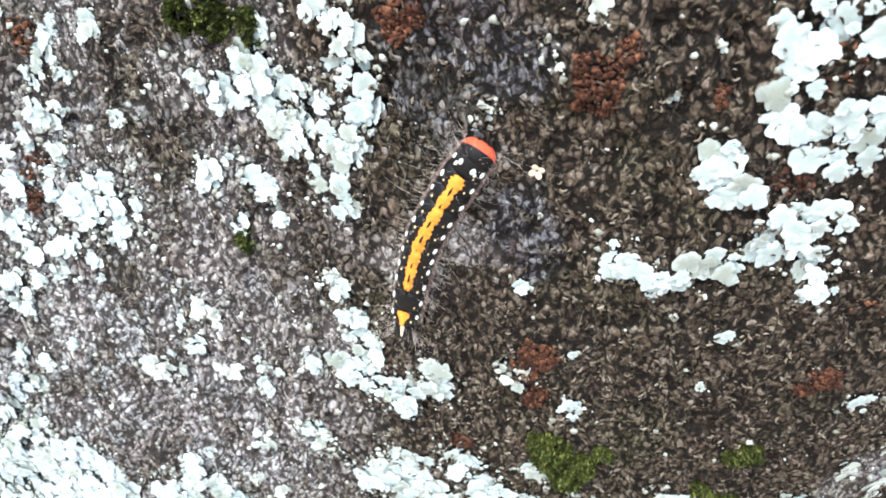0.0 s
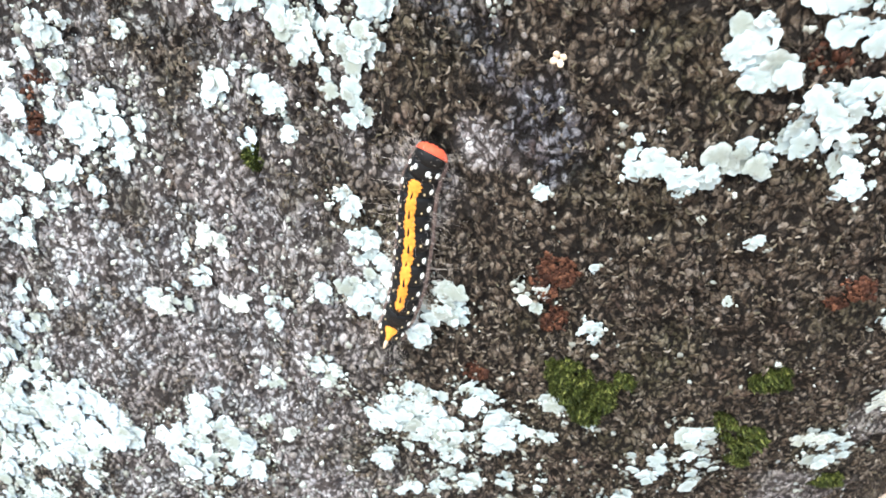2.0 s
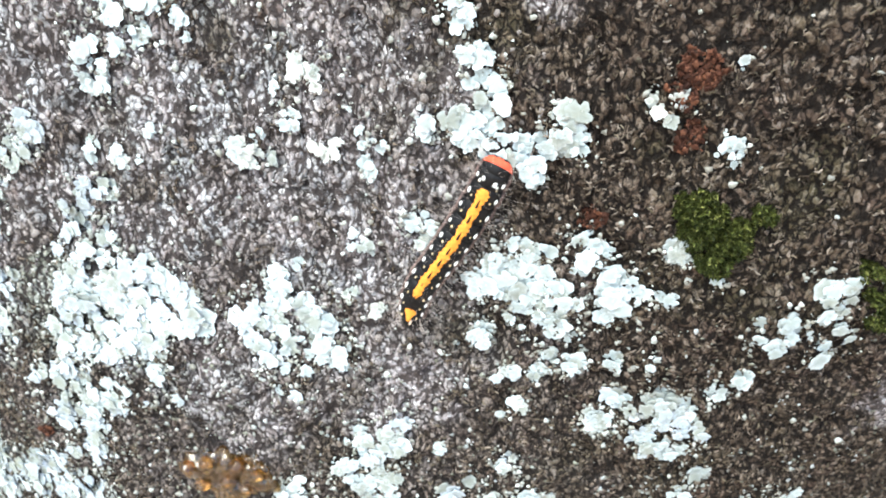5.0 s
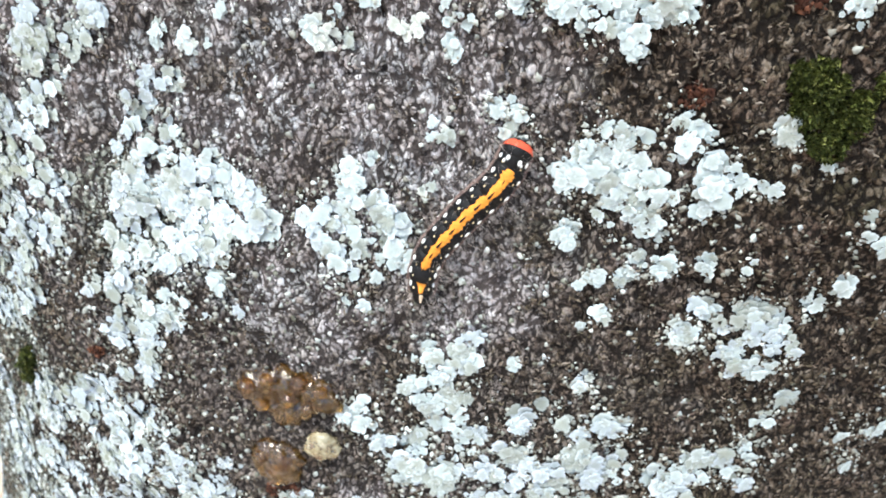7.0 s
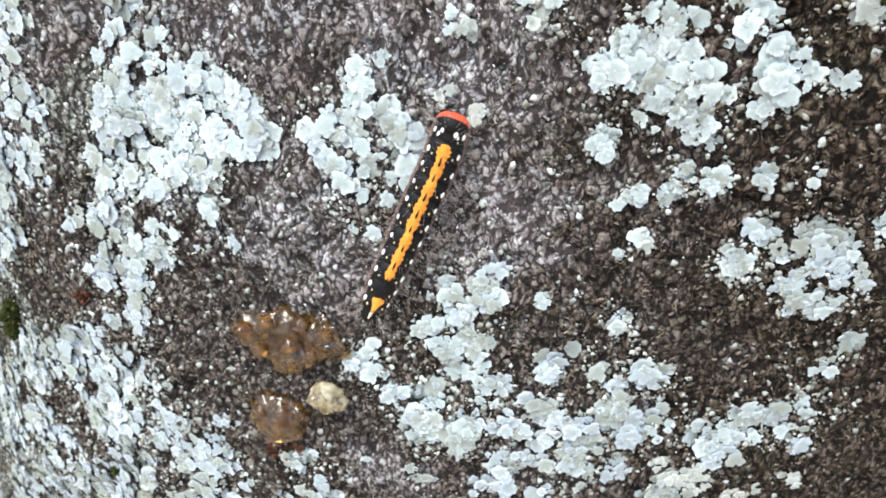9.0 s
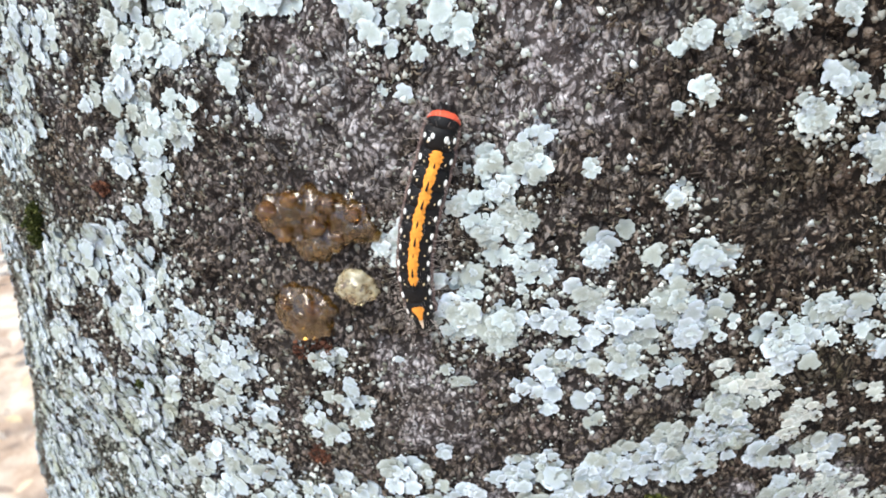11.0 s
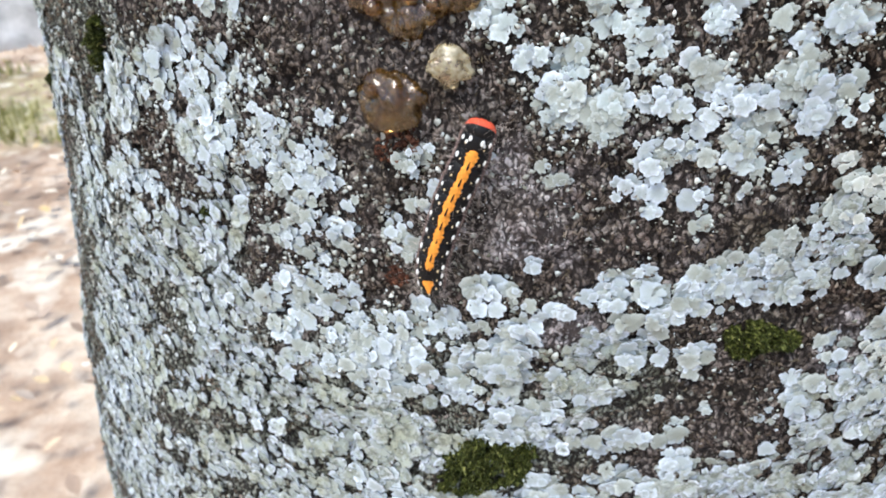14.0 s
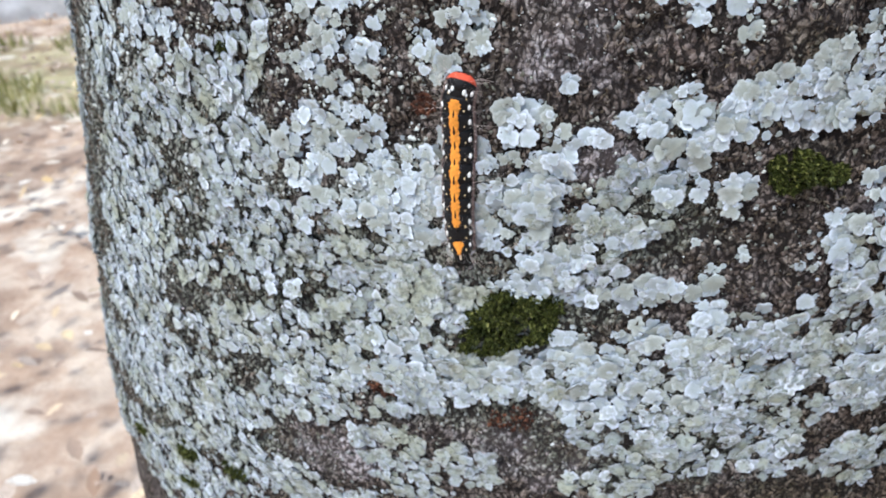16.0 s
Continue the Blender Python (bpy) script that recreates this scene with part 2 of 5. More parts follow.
    h = math_node(nt, "SUBTRACT", math_node(nt, "MULTIPLY", fine, 0.5), math_node(nt, "ADD", math_node(nt, "MULTIPLY", crack, 0.45), math_node(nt, "MULTIPLY", lumps.outputs["Distance"], 0.9)))
    bump(nt, b, h, 1.0, 0.0010)
    return m


def lichen_material(name, low, high, edge):
    m, nt, b = material(name, 0.9, 0.15)
    co = coords(nt)
    rnd = nt.nodes.new("ShaderNodeObjectInfo").outputs["Random"]
    isl = nt.nodes.new("ShaderNodeNewGeometry").outputs["Random Per Island"]
    vary = math_node(nt, "FRACT", math_node(nt, "ADD", rnd, isl), 0.0)
    c = mix(nt, vary, low, high)
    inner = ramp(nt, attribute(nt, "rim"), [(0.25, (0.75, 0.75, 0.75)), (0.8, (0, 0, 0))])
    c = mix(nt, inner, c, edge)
    spots = noise_fac(nt, 2.2, 6, 0.7, co)
    c = mix(nt, ramp(nt, spots, [(0.45, (0, 0, 0)), (0.72, (0.8, 0.8, 0.8))]), c, edge)
    colour_to(nt, b, c)
    b.inputs["Subsurface Weight"].default_value = 0.0
    bump(nt, b, noise_fac(nt, 2.8, 5, 0.7, co), 0.5, 0.0003)
    return m


def lichen_sheet_material():
    """The same lichen for joined lobes, whose coordinates are in metres."""
    m, nt, b = material("lichen_sheet", 0.9, 0.15)
    co = coords(nt)
    isl = nt.nodes.new("ShaderNodeNewGeometry").outputs["Random Per Island"]
    c = ramp(nt, isl, [(0.0, (0.26, 0.285, 0.27)), (0.3, (0.39, 0.43, 0.48)), (0.65, (0.52, 0.575, 0.67)), (1.0, (0.74, 0.79, 0.88))])
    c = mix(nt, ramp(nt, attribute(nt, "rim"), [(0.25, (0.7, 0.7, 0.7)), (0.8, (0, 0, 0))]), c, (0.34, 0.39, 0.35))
    patch = noise_fac(nt, 110.0, 5, 0.7, co)
    c = mix(nt, ramp(nt, patch, [(0.46, (0, 0, 0)), (0.62, (0.85, 0.85, 0.85))]), c, (0.36, 0.375, 0.285))
    c = mix(nt, ramp(nt, noise_fac(nt, 700.0, 4, 0.7, co), [(0.50, (0, 0, 0)), (0.60, (0.8, 0.8, 0.8))]), c, (0.17, 0.18, 0.145))
    colour_to(nt, b, c)
    bump(nt, b, noise_fac(nt, 1200.0, 6, 0.75, co), 0.7, 0.0006)
    return m


def crumb_material(name, stops, rough=0.9):
    m, nt, b = material(name, rough, 0.2)
    isl = nt.nodes.new("ShaderNodeNewGeometry").outputs["Random Per Island"]
    c = ramp(nt, isl, stops)
    c = mix(nt, ramp(nt, noise_fac(nt, 230.0, 4, 0.65), [(0.45, (0, 0, 0)), (0.68, (0.75, 0.75, 0.75))]), c, tuple(v * 0.6 for v in stops[1][1]))
    colour_to(nt, b, c)
    return m


def plain(name, colour, rough=0.7, spec=0.3, vary=0.25, scale=900.0):
    m, nt, b = material(name, rough, spec)
    f = noise_fac(nt, scale, 4, 0.65)
    c = ramp(nt, f, [(0.3, tuple(v * (1 - vary) for v in colour)), (0.7, tuple(min(1, v * (1 + vary)) for v in colour))])
    colour_to(nt, b, c)
    bump(nt, b, f, 0.4, 0.0003)
    return m


def resin_material(name, colour, rough, weight):
    m, nt, b = material(name, rough, 0.5)
    f = noise_fac(nt, 520.0, 4, 0.65)
    c = ramp(nt, f, [(0.36, (colour[0] * 0.35, colour[1] * 0.25, colour[2] * 0.2)), (0.5, (colour[0] * 0.75, colour[1] * 0.7, colour[2] * 0.6)), (0.62, colour)])
    colour_to(nt, b, c)
    b.inputs["Transmission Weight"].default_value = weight
    b.inputs["IOR"].default_value = 1.48
    b.inputs["Coat Weight"].default_value = 0.5
    b.inputs["Coat Roughness"].default_value = 0.02
    bump(nt, b, noise_fac(nt, 480.0, 2, 0.5), 0.8, 0.0012)
    return m


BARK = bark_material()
LICHEN = {
    "white": lichen_material("lichen_white", (0.44, 0.50, 0.515), (0.62, 0.68, 0.70), (0.35, 0.40, 0.38)),
    "pale": lichen_material("lichen_pale", (0.52, 0.55, 0.52), (0.70, 0.72, 0.69), (0.40, 0.42, 0.37)),
    "blue": lichen_material("lichen_blue", (0.38, 0.43, 0.48), (0.66, 0.72, 0.79), (0.33, 0.37, 0.36)),
    "grey": lichen_material("lichen_grey", (0.33, 0.36, 0.34), (0.49, 0.53, 0.52), (0.27, 0.29, 0.25)),
}
SHEET = lichen_sheet_material()
CRUMB = crumb_material("bark_crumb", [(0.0, (0.022, 0.016, 0.012)), (0.3, (0.060, 0.045, 0.034)), (0.5, (0.082, 0.068, 0.050)), (0.62, (0.12, 0.090, 0.068)), (0.85, (0.17, 0.135, 0.108)), (1.0, (0.25, 0.215, 0.18))])
DRY_MOSS = crumb_material("dried_moss", [(0.0, (0.024, 0.017, 0.012)), (0.3, (0.062, 0.046, 0.034)), (0.5, (0.105, 0.080, 0.058)), (0.62, (0.110, 0.092, 0.060)), (0.84, (0.19, 0.150, 0.115)), (1.0, (0.30, 0.25, 0.205))])
PLATE = crumb_material("bark_plate", [(0.0, (0.10, 0.085, 0.08)), (0.4, (0.30, 0.265, 0.26)), (0.75, (0.52, 0.48, 0.48)), (1.0, (0.74, 0.72, 0.72))])
RUST = crumb_material("rust_crumb", [(0.0, (0.03, 0.013, 0.009)), (0.5, (0.085, 0.034, 0.021)), (1.0, (0.24, 0.105, 0.06))])
MOSS = crumb_material("moss_leaf", [(0.0, (0.014, 0.016, 0.004)), (0.4, (0.045, 0.056, 0.012)), (0.75, (0.105, 0.120, 0.026)), (1.0, (0.24, 0.24, 0.075))], 0.6)
CRUST = crumb_material("lichen_crust", [(0.0, (0.12, 0.115, 0.09)), (0.4, (0.27, 0.28, 0.23)), (0.75, (0.42, 0.45, 0.44)), (1.0, (0.62, 0.66, 0.68))])
SPECK = crumb_material("lichen_speck", [(0.0, (0.20, 0.19, 0.16)), (0.45, (0.40, 0.41, 0.37)), (0.8, (0.58, 0.62, 0.59)), (1.0, (0.76, 0.80, 0.78))])
RESIN = resin_material("amber_resin", (0.60, 0.33, 0.08), 0.03, 0.90)
PALE_RESIN = resin_material("pale_resin", (0.80, 0.72, 0.50), 0.10, 0.6)
BLACK = plain("caterpillar_black", (0.006, 0.0055, 0.006), 0.5, 0.2, 0.4, 2500.0)
ORANGE = plain("caterpillar_orange", (0.76, 0.29, 0.04), 0.65, 0.2, 0.3, 1800.0)
RED = plain("caterpillar_red", (0.64, 0.10, 0.05), 0.6, 0.2, 0.2, 1800.0)
WHITE = plain("caterpillar_white", (0.82, 0.83, 0.80), 0.6, 0.2, 0.1, 1800.0)
HAIR = plain("caterpillar_hair", (0.58, 0.50, 0.45), 0.4, 0.5, 0.2, 500.0)
CREAM = plain("caterpillar_cream", (0.78, 0.62, 0.36), 0.6, 0.2, 0.15, 1800.0)
FLANK = plain("caterpillar_flank", (0.13, 0.088, 0.078), 0.7, 0.3, 0.6, 1300.0)
SEED = plain("bud_scale", (0.70, 0.56, 0.42), 0.7, 0.2, 0.3, 700.0)
SCALE = plain("bark_scale", (0.20, 0.175, 0.16), 0.9, 0.2, 0.6, 2.0)


# ---- ground, far below and behind ----
def ground_material():
    m, nt, b = material("leaf_litter", 0.95, 0.1)
    co = coords(nt)
    c = ramp(nt, noise_fac(nt, 5.0, 6, 0.7, co), [(0.35, (0.38, 0.26, 0.18)), (0.5, (0.51, 0.385, 0.285)), (0.62, (0.66, 0.55, 0.43))])
    grass = node(nt, "ShaderNodeSeparateXYZ", Vector=co).outputs[1]
    band = math_node(nt, "ADD", grass, math_node(nt, "MULTIPLY", noise_fac(nt, 1.6, 3, 0.6, co), 1.4))
    c = mix(nt, ramp(nt, math_node(nt, "MULTIPLY", band, 0.1), [(0.36, (0, 0, 0)), (0.42, (0.75, 0.75, 0.75)), (0.50, (0.6, 0.6, 0.6)), (0.56, (0, 0, 0))]), c, (0.42, 0.40, 0.20))
    c = mix(nt, ramp(nt, noise_fac(nt, 2.6, 3, 0.55, co), [(0.50, (0, 0, 0)), (0.62, (0.7, 0.7, 0.7))]), c, (0.25, 0.17, 0.12))
    # pale blotches: spots of sun on the litter, painted into its colour
    c = mix(nt, ramp(nt, noise_fac(nt, 3.4, 3, 0.55, co), [(0.56, (0, 0, 0)), (0.66, (0.75, 0.75, 0.75))]), c, (0.80, 0.74, 0.62))
    colour_to(nt, b, c)
    bump(nt, b, noise_fac(nt, 30.0, 5, 0.7, co), 0.5, 0.02)
    return m


def build_ground():
    n = 41
    k = np.linspace(-1, 1, n)
    line = np.sign(k) * (np.abs(k) ** 4) * 300
    x, y = np.meshgrid(line, line)
    z = (fbm(x / 0.8 + 50, y / 0.8 + 50, 91, 3) - 0.5) * 0.05
    v = np.stack([x, y, z], -1).reshape(-1, 3)
    i = np.arange(n * n).reshape(n, n)
    f = np.stack([i[:-1, :-1], i[:-1, 1:], i[1:, 1:], i[1:, :-1]], -1).reshape(-1, 4)
    ob = new("ground", big_mesh("ground", v, f, ground_material()))
    tagged(ob, "sunlit ground covered in dry tan leaf litter", "ground", kind="structure")
    # fallen leaves
    tv = np.array([(0, -1, 0), (0.45, -0.4, 0.12), (0.5, 0.3, 0.16), (0, 1, 0.05), (-0.5, 0.3, 0.14), (-0.45, -0.4, 0.1), (0, 0, 0.02)], float)
    tf = np.array([(0, 1, 6), (1, 2, 6), (2, 3, 6), (3, 4, 6), (4, 5, 6), (5, 0, 6)])
    n = 6000
    x, y = rng.uniform(-6, 0.2, n), rng.uniform(0.35, 6.5, n)
    p = np.stack([x, y, 0.03 + 0.01 * rng.random(n)], -1)
    spin, tilt = rng.uniform(0, 6.28, n), rng.normal(0, 0.35, n)
    one = np.ones(n)
    fr = turned((p, np.outer(one, (1, 0, 0)), np.outer(one, (0, 1, 0)), np.outer(one, (0, 0, 1))), spin, tilt)
    size = rng.uniform(0.012, 0.034, n)[:, None] * np.ones(3)
    v, f = strewn((tv, tf), fr, size)
    # the yellow and near-white tones paint sunlit flecks onto single leaves
    litter = crumb_material("dry_leaf", [(0.0, (0.34, 0.23, 0.16)), (0.35, (0.46, 0.35, 0.27)), (0.72, (0.60, 0.49, 0.39)), (0.9, (0.70, 0.50, 0.22)), (1.0, (0.85, 0.80, 0.70))])
    tagged(new("fallen_leaves", big_mesh("fallen_leaves", v, f, litter)), "dry tan and russet leaves strewn over the ground", "leaves", kind="stuff")
    # grass
    tv = np.array([(-0.05, 0, 0), (0.05, 0, 0), (0.035, 0.1, 0.55), (-0.035, 0.1, 0.55), (0, 0.32, 1)], float)
    tf = np.array([(0, 1, 2), (0, 2, 3), (3, 2, 4)])
    n = 9000
    x, y = rng.uniform(-5.5, -0.3, n), rng.uniform(3.0, 4.6, n)
    keep = fbm(x, y, 77, 3) > 0.45
    x, y = x[keep], y[keep]
    n = len(x)
    one = np.ones(n)
    fr = turned((np.stack([x, y, 0 * x + 0.01], -1), np.outer(one, (1, 0, 0)), np.outer(one, (0, 1, 0)), np.outer(one, (0, 0, 1))), rng.uniform(0, 6.28, n), rng.normal(0, 0.3, n))
    v, f = strewn((tv, tf), fr, rng.uniform(0.05, 0.12, n)[:, None] * np.ones(3))
    blade = crumb_material("grass_blade", [(0.0, (0.16, 0.17, 0.05)), (0.5, (0.30, 0.29, 0.10)), (1.0, (0.52, 0.46, 0.24))])
    tagged(new("grass", big_mesh("grass", v, f, blade)), "thin strip of yellow-green grass on the ground", "grass", kind="stuff")
    # a pale boulder beyond the grass
    bm = bmesh.new()
    bmesh.ops.create_icosphere(bm, subdivisions=4, radius=1)
    for w in bm.verts:
        q = w.co * 1.7
        k = 1 + 0.22 * (noise.noise(q) + 0.5 * noise.noise(q * 2.3))
        w.co = Vector((w.co.x * 1.1 * k, w.co.y * 0.6 * k, max(-0.1, w.co.z * 0.55 * k)))
    me = bpy.data.meshes.new("boulder")
    bm.to_mesh(me)
    bm.free()
    me.materials.append(plain("grey_stone", (0.42, 0.41, 0.40), 0.9, 0.2, 0.3, 6.0))
    me.polygons.foreach_set("use_smooth", np.ones(len(me.polygons), bool))
    ob = new("boulder", me)
    ob.matrix_basis = pose(-4.6, 5.9, 0.05, 0, 0, 25)
    tagged(ob, "pale grey weathered boulder lying beyond the grass", "boulder")


build_ground()

# ---- the trunk ----
GREY_BARK = [(-17.5, 1123.8, 21.5), (-2.2, 1132.3, 9.5), (-25.4, 1131.1, 11.0), (-19.1, 1118.7, 16.6), (-8.4, 1109.0, 13.3), (7.2, 1146.8, 6.2), (-9.2, 1082.2, 12.9), (30.8, 1079.7, 11.1), (-22.0, 1110.8, 11.9), (11.0, 1154.5, 4.2), (-17.9, 1113.3, 15.5), (-21.1, 1078.3, 12.0), (-25.1, 1102.8, 8.6), (-8.3, 1081.5, 9.8), (-14.1, 1079.0, 8.2), (-23.0, 1082.2, 9.1), (-10.8, 1082.6, 7.1), (-17.5, 1037.7, 5.5), (-14.7, 1029.3, 5.0), (-16.1, 1027.4, 7.0), (-12.3, 1010.6, 4.6), (-14.8, 1033.8, 5.0), (-13.7, 948.8, 10.0), (-24.7, 937.9, 8.7), (36, 1108, 8), (8, 1010, 8), (3, 1006, 6), (-24.7, 937.9, 6)]
DARK_FELT = [(-14, 1173, 8), (-12, 1161, 7), (-10, 1179, 6)]  # damp felt on the bark
SLATE_BARK = [(12.9, 1179.8, 7.8), (9.5, 1172, 6), (9, 1180, 5), (11.5, 1167, 5), (14.5, 1158.0, 6.2), (15.0, 1153.7, 4.4)]
CRUSTY = [(-52, 1050, 22), (-50, 1010, 26), (-38, 1000, 24), (-30, 975, 26), (-52, 965, 28), (-60, 930, 30), (-38, 940, 28), (-18, 970, 20), (-8, 955, 18), (-62, 1090, 16), (-36, 1095, 12), (-22, 998, 16), (-15, 985, 14), (-10, 1000, 9)]


def spaced(lo, a, b, hi, fine, coarse):
    """Coarse steps outside a..b, fine ones inside."""
    return np.r_[np.linspace(lo, a, coarse, endpoint=False), np.arange(a, b, fine), np.linspace(b, hi, coarse)]


def paleness(a, b):
    """Where the bark is bare and grey rather than brown and mossy."""
    spread = np.clip(inside(GREY_BARK, a, b, 0.6, 31) * 2.5 + 0.3, 0, 1)
    left = smooth(8, -8, a + 20 * (fbm(a * 2.4 / 9, b / 9, 43, 4) - 0.5)) * 0.75 * (0.3 + 0.7 * smooth(1078, 1104, b))
    left = left * (1 - 0.8 * np.clip(inside(DARK_FELT, a, b, 0.6, 33) * 2.5 + 0.3, 0, 1))
    return np.clip(np.maximum(spread, left) * (0.4 + 0.65 * smooth(0.36, 0.60, fbm(a * 2.4 / 5, b / 6, 47, 5))), 0, 1)


def build_trunk():
    th = spaced(-180, -78, 46, 179.999, 0.32, 50)[:-1]
    z = spaced(-60, 880, 1196, 5200, 0.78, 60)
    a, b = np.meshgrid(th, z)
    p = trunk_points(a, b)
    rows, cols = a.shape
    i = np.arange(rows * cols).reshape(rows, cols)
    j = np.roll(i, -1, axis=1)
    f = np.stack([i[:-1], j[:-1], j[1:], i[1:]], -1).reshape(-1, 4)
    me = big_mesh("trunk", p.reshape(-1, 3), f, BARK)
    pale = paleness(a, b)
    slate = np.clip(inside(SLATE_BARK, a, b, 0.5, 37) * 2.5, 0, 0.9)
    crust = np.clip(inside(CRUSTY, a, b, 0.4, 9) * 4, 0, 0.85)
    powder = smooth(4, -22, a) * smooth(0.52, 0.62, fbm(a * 2.4 / 3.5, b / 4.5, 53, 5)) * smooth(1060, 1095, b) * 0.6
    for name, values in (("pale", pale), ("slate", slate), ("crust", crust), ("powder", powder)):
        me.attributes.new(name, "FLOAT", "POINT").data.foreach_set("value", values.ravel().astype(np.float32))
    ob = new("tree_trunk", me)
    return tagged(ob, "upright tree trunk with rough grey-brown bark", "tree trunk")


TRUNK = build_trunk()


# ---- crumbs and plates of bark ----
def as_matrix(p, a, b, n, s):
    return Matrix(((a[0] * s, b[0] * s, n[0] * s, p[0]), (a[1] * s, b[1] * s, n[1] * s, p[1]), (a[2] * s, b[2] * s, n[2] * s, p[2]), (0, 0, 0, 1)))


def flake(n, cup, seed):
    r = random.Random(seed)
    v = [(0, 0, 0.2)]
    for k in range(n):
        q, a = 0.45 + 0.75 * r.random(), 6.2832 * (k + 0.5 * r.random()) / n
        v.append((q * math.cos(a), q * math.sin(a), cup * r.uniform(0.2, 1.4)))
    v += [(x * 0.7, y * 0.7, -0.5) for x, y, _ in v[1:]]
    f = [(0, 1 + k, 1 + (k + 1) % n) for k in range(n)]
    for k in range(n):
        a, b = 1 + k, 1 + (k + 1) % n
        f += [(a, a + n, b + n), (a, b + n, b)]
    return np.array(v, float), np.array(f)


def scatter(n, lo_th=-76, hi_th=44, lo_z=882, hi_z=1194):
    return rng.uniform(lo_th, hi_th, n), rng.uniform(lo_z, hi_z, n)


def strew_on_trunk(name, mat, th, z, size, thick, templates, tilt, lift=0.0, label="", category="", slim=0.35):
    """Many little pieces on the bark, joined into one thing that nobody could count."""
    pick = rng.integers(0, len(templates), len(th))
    vs, fs, base = [], [], 0
    for k, tpl in enumerate(templates):
        sel = pick == k
        m = int(sel.sum())
        if not m:
            continue
        fr = turned(trunk_frames(th[sel], z[sel], np.broadcast_to(lift, th.shape)[sel]), rng.uniform(0, 6.283, m), rng.normal(0, tilt, m))
        s = size[sel] / 1000
        v, f = strewn(tpl, fr, np.stack([s, s * rng.uniform(slim, 1.0, m), s * thick], -1))
        vs.append(v)
        fs.append(f + base)
        base += len(v)
    ob = new(name, big_mesh(name, np.concatenate(vs), np.concatenate(fs), mat))
    ob.parent = TRUNK
    return tagged(ob, label, kind="stuff")


CRUMBS = [flake(4, 0.5, 1), flake(4, -0.3, 2), flake(5, 0.7, 3), flake(4, -0.5, 4), flake(4, 0.9, 5), flake(4, 0.8, 7)]
LEAFLETS = [(np.array([(-0.32, 0, 0), (0.32, 0, 0), (0.28, 0.6, 0.25), (-0.28, 0.6, 0.25), (0, 1.3, 0.1), (0, 0.5, -0.12)], float), np.array([(0, 5, 3), (0, 1, 5), (1, 2, 5), (3, 5, 4), (5, 2, 4)]))]


def shred(bend, seed):
    """A short crooked shred with a ridge along it."""
    r = random.Random(seed)
    v = []
    for y, w, up in ((-1.0, 0.15, 0.05), (-0.1, 0.30, 0.45), (0.9, 0.17, 0.1)):
        x = bend * (1 - y * y) + r.uniform(-0.12, 0.12)
        v += [(x - w, y, -0.35), (x + r.uniform(-0.1, 0.1), y, up), (x + w, y, -0.35)]
    return np.array(v, float), np.array([(0, 1, 4), (0, 4, 3), (1, 2, 5), (1, 5, 4), (3, 4, 7), (3, 7, 6), (4, 5, 8), (4, 8, 7)])


SHREDS = [shred(q, 50 + k) for k, q in enumerate((-0.5, -0.25, 0.2, 0.45, 0.6))]


def build_crumbs():
    th, z = scatter(210000)
    dark = paleness(th, z) < 0.2 + 0.35 * rng.random(len(th))
    heap = clumps(th, z)
    heaped = dark & (heap > -0.05 + 0.12 * rng.random(len(th)))
    rise = 0.0001 + 0.0012 * np.clip(heap, 0, 0.4)
    th1, z1, up = th[heaped][:9000], z[heaped][:9000], rise[heaped][:9000]
    strew_on_trunk("bark_crumb_layer", CRUMB, th1, z1, 0.2 + 0.42 * rng.random(len(th1)) ** 1.8, 0.9, CRUMBS, 0.8, up, "dark brown crumbly bark crumbs", "bark")
    th3, z3, up = th[heaped][9000:53000], z[heaped][9000:53000], rise[heaped][9000:53000]
    strew_on_trunk("dried_moss", DRY_MOSS, th3, z3, 0.22 + 0.36 * rng.random(len(th3)), 0.8, SHREDS, 0.45, up + 0.0001, "crumbling felt of dried brown moss on the bark", "moss", 0.9)
    th2, z2 = th[~dark][:12000], z[~dark][:12000]
    strew_on_trunk("bark_scale_layer", PLATE, th2, z2, 0.2 + 0.36 * rng.random(len(th2)) ** 1.6, 0.5, SHREDS + CRUMBS, 0.3, 0.0, "small grey-brown scales of weathered bark", "bark")
    # the larger scales along the caterpillar's way, each by itself
    meshes = [mesh_from("bark_scale", v, f, SCALE) for v, f in (flake(6, 0.15, 21), flake(7, -0.1, 22), flake(5, 0.2, 23), flake(6, -0.2, 24))]
    zs = np.linspace(1180, 985, 280)
    ths = np.interp(zs, [985, 1050, 1090, 1120, 1180], [-17, -16, -12, -2, 10]) + rng.normal(0, 4.5, 280)
    p, a, b, n = turned(trunk_frames(ths, zs, 0.0002), rng.uniform(0, 6.283, 280), rng.normal(0, 0.2, 280))
    for k in range(280):
        piece = new("bark_scale", meshes[k % 4])
        piece.parent = TRUNK
        s = rng.uniform(0.4, 0.85) / 1000
        piece.matrix_basis = as_matrix(p[k], a[k], b[k], n[k], s) @ Matrix.Diagonal((1, rng.uniform(0.6, 1.0), 0.5, 1))


build_crumbs()


# ---- lichen ----
RIM_POINTS = 28


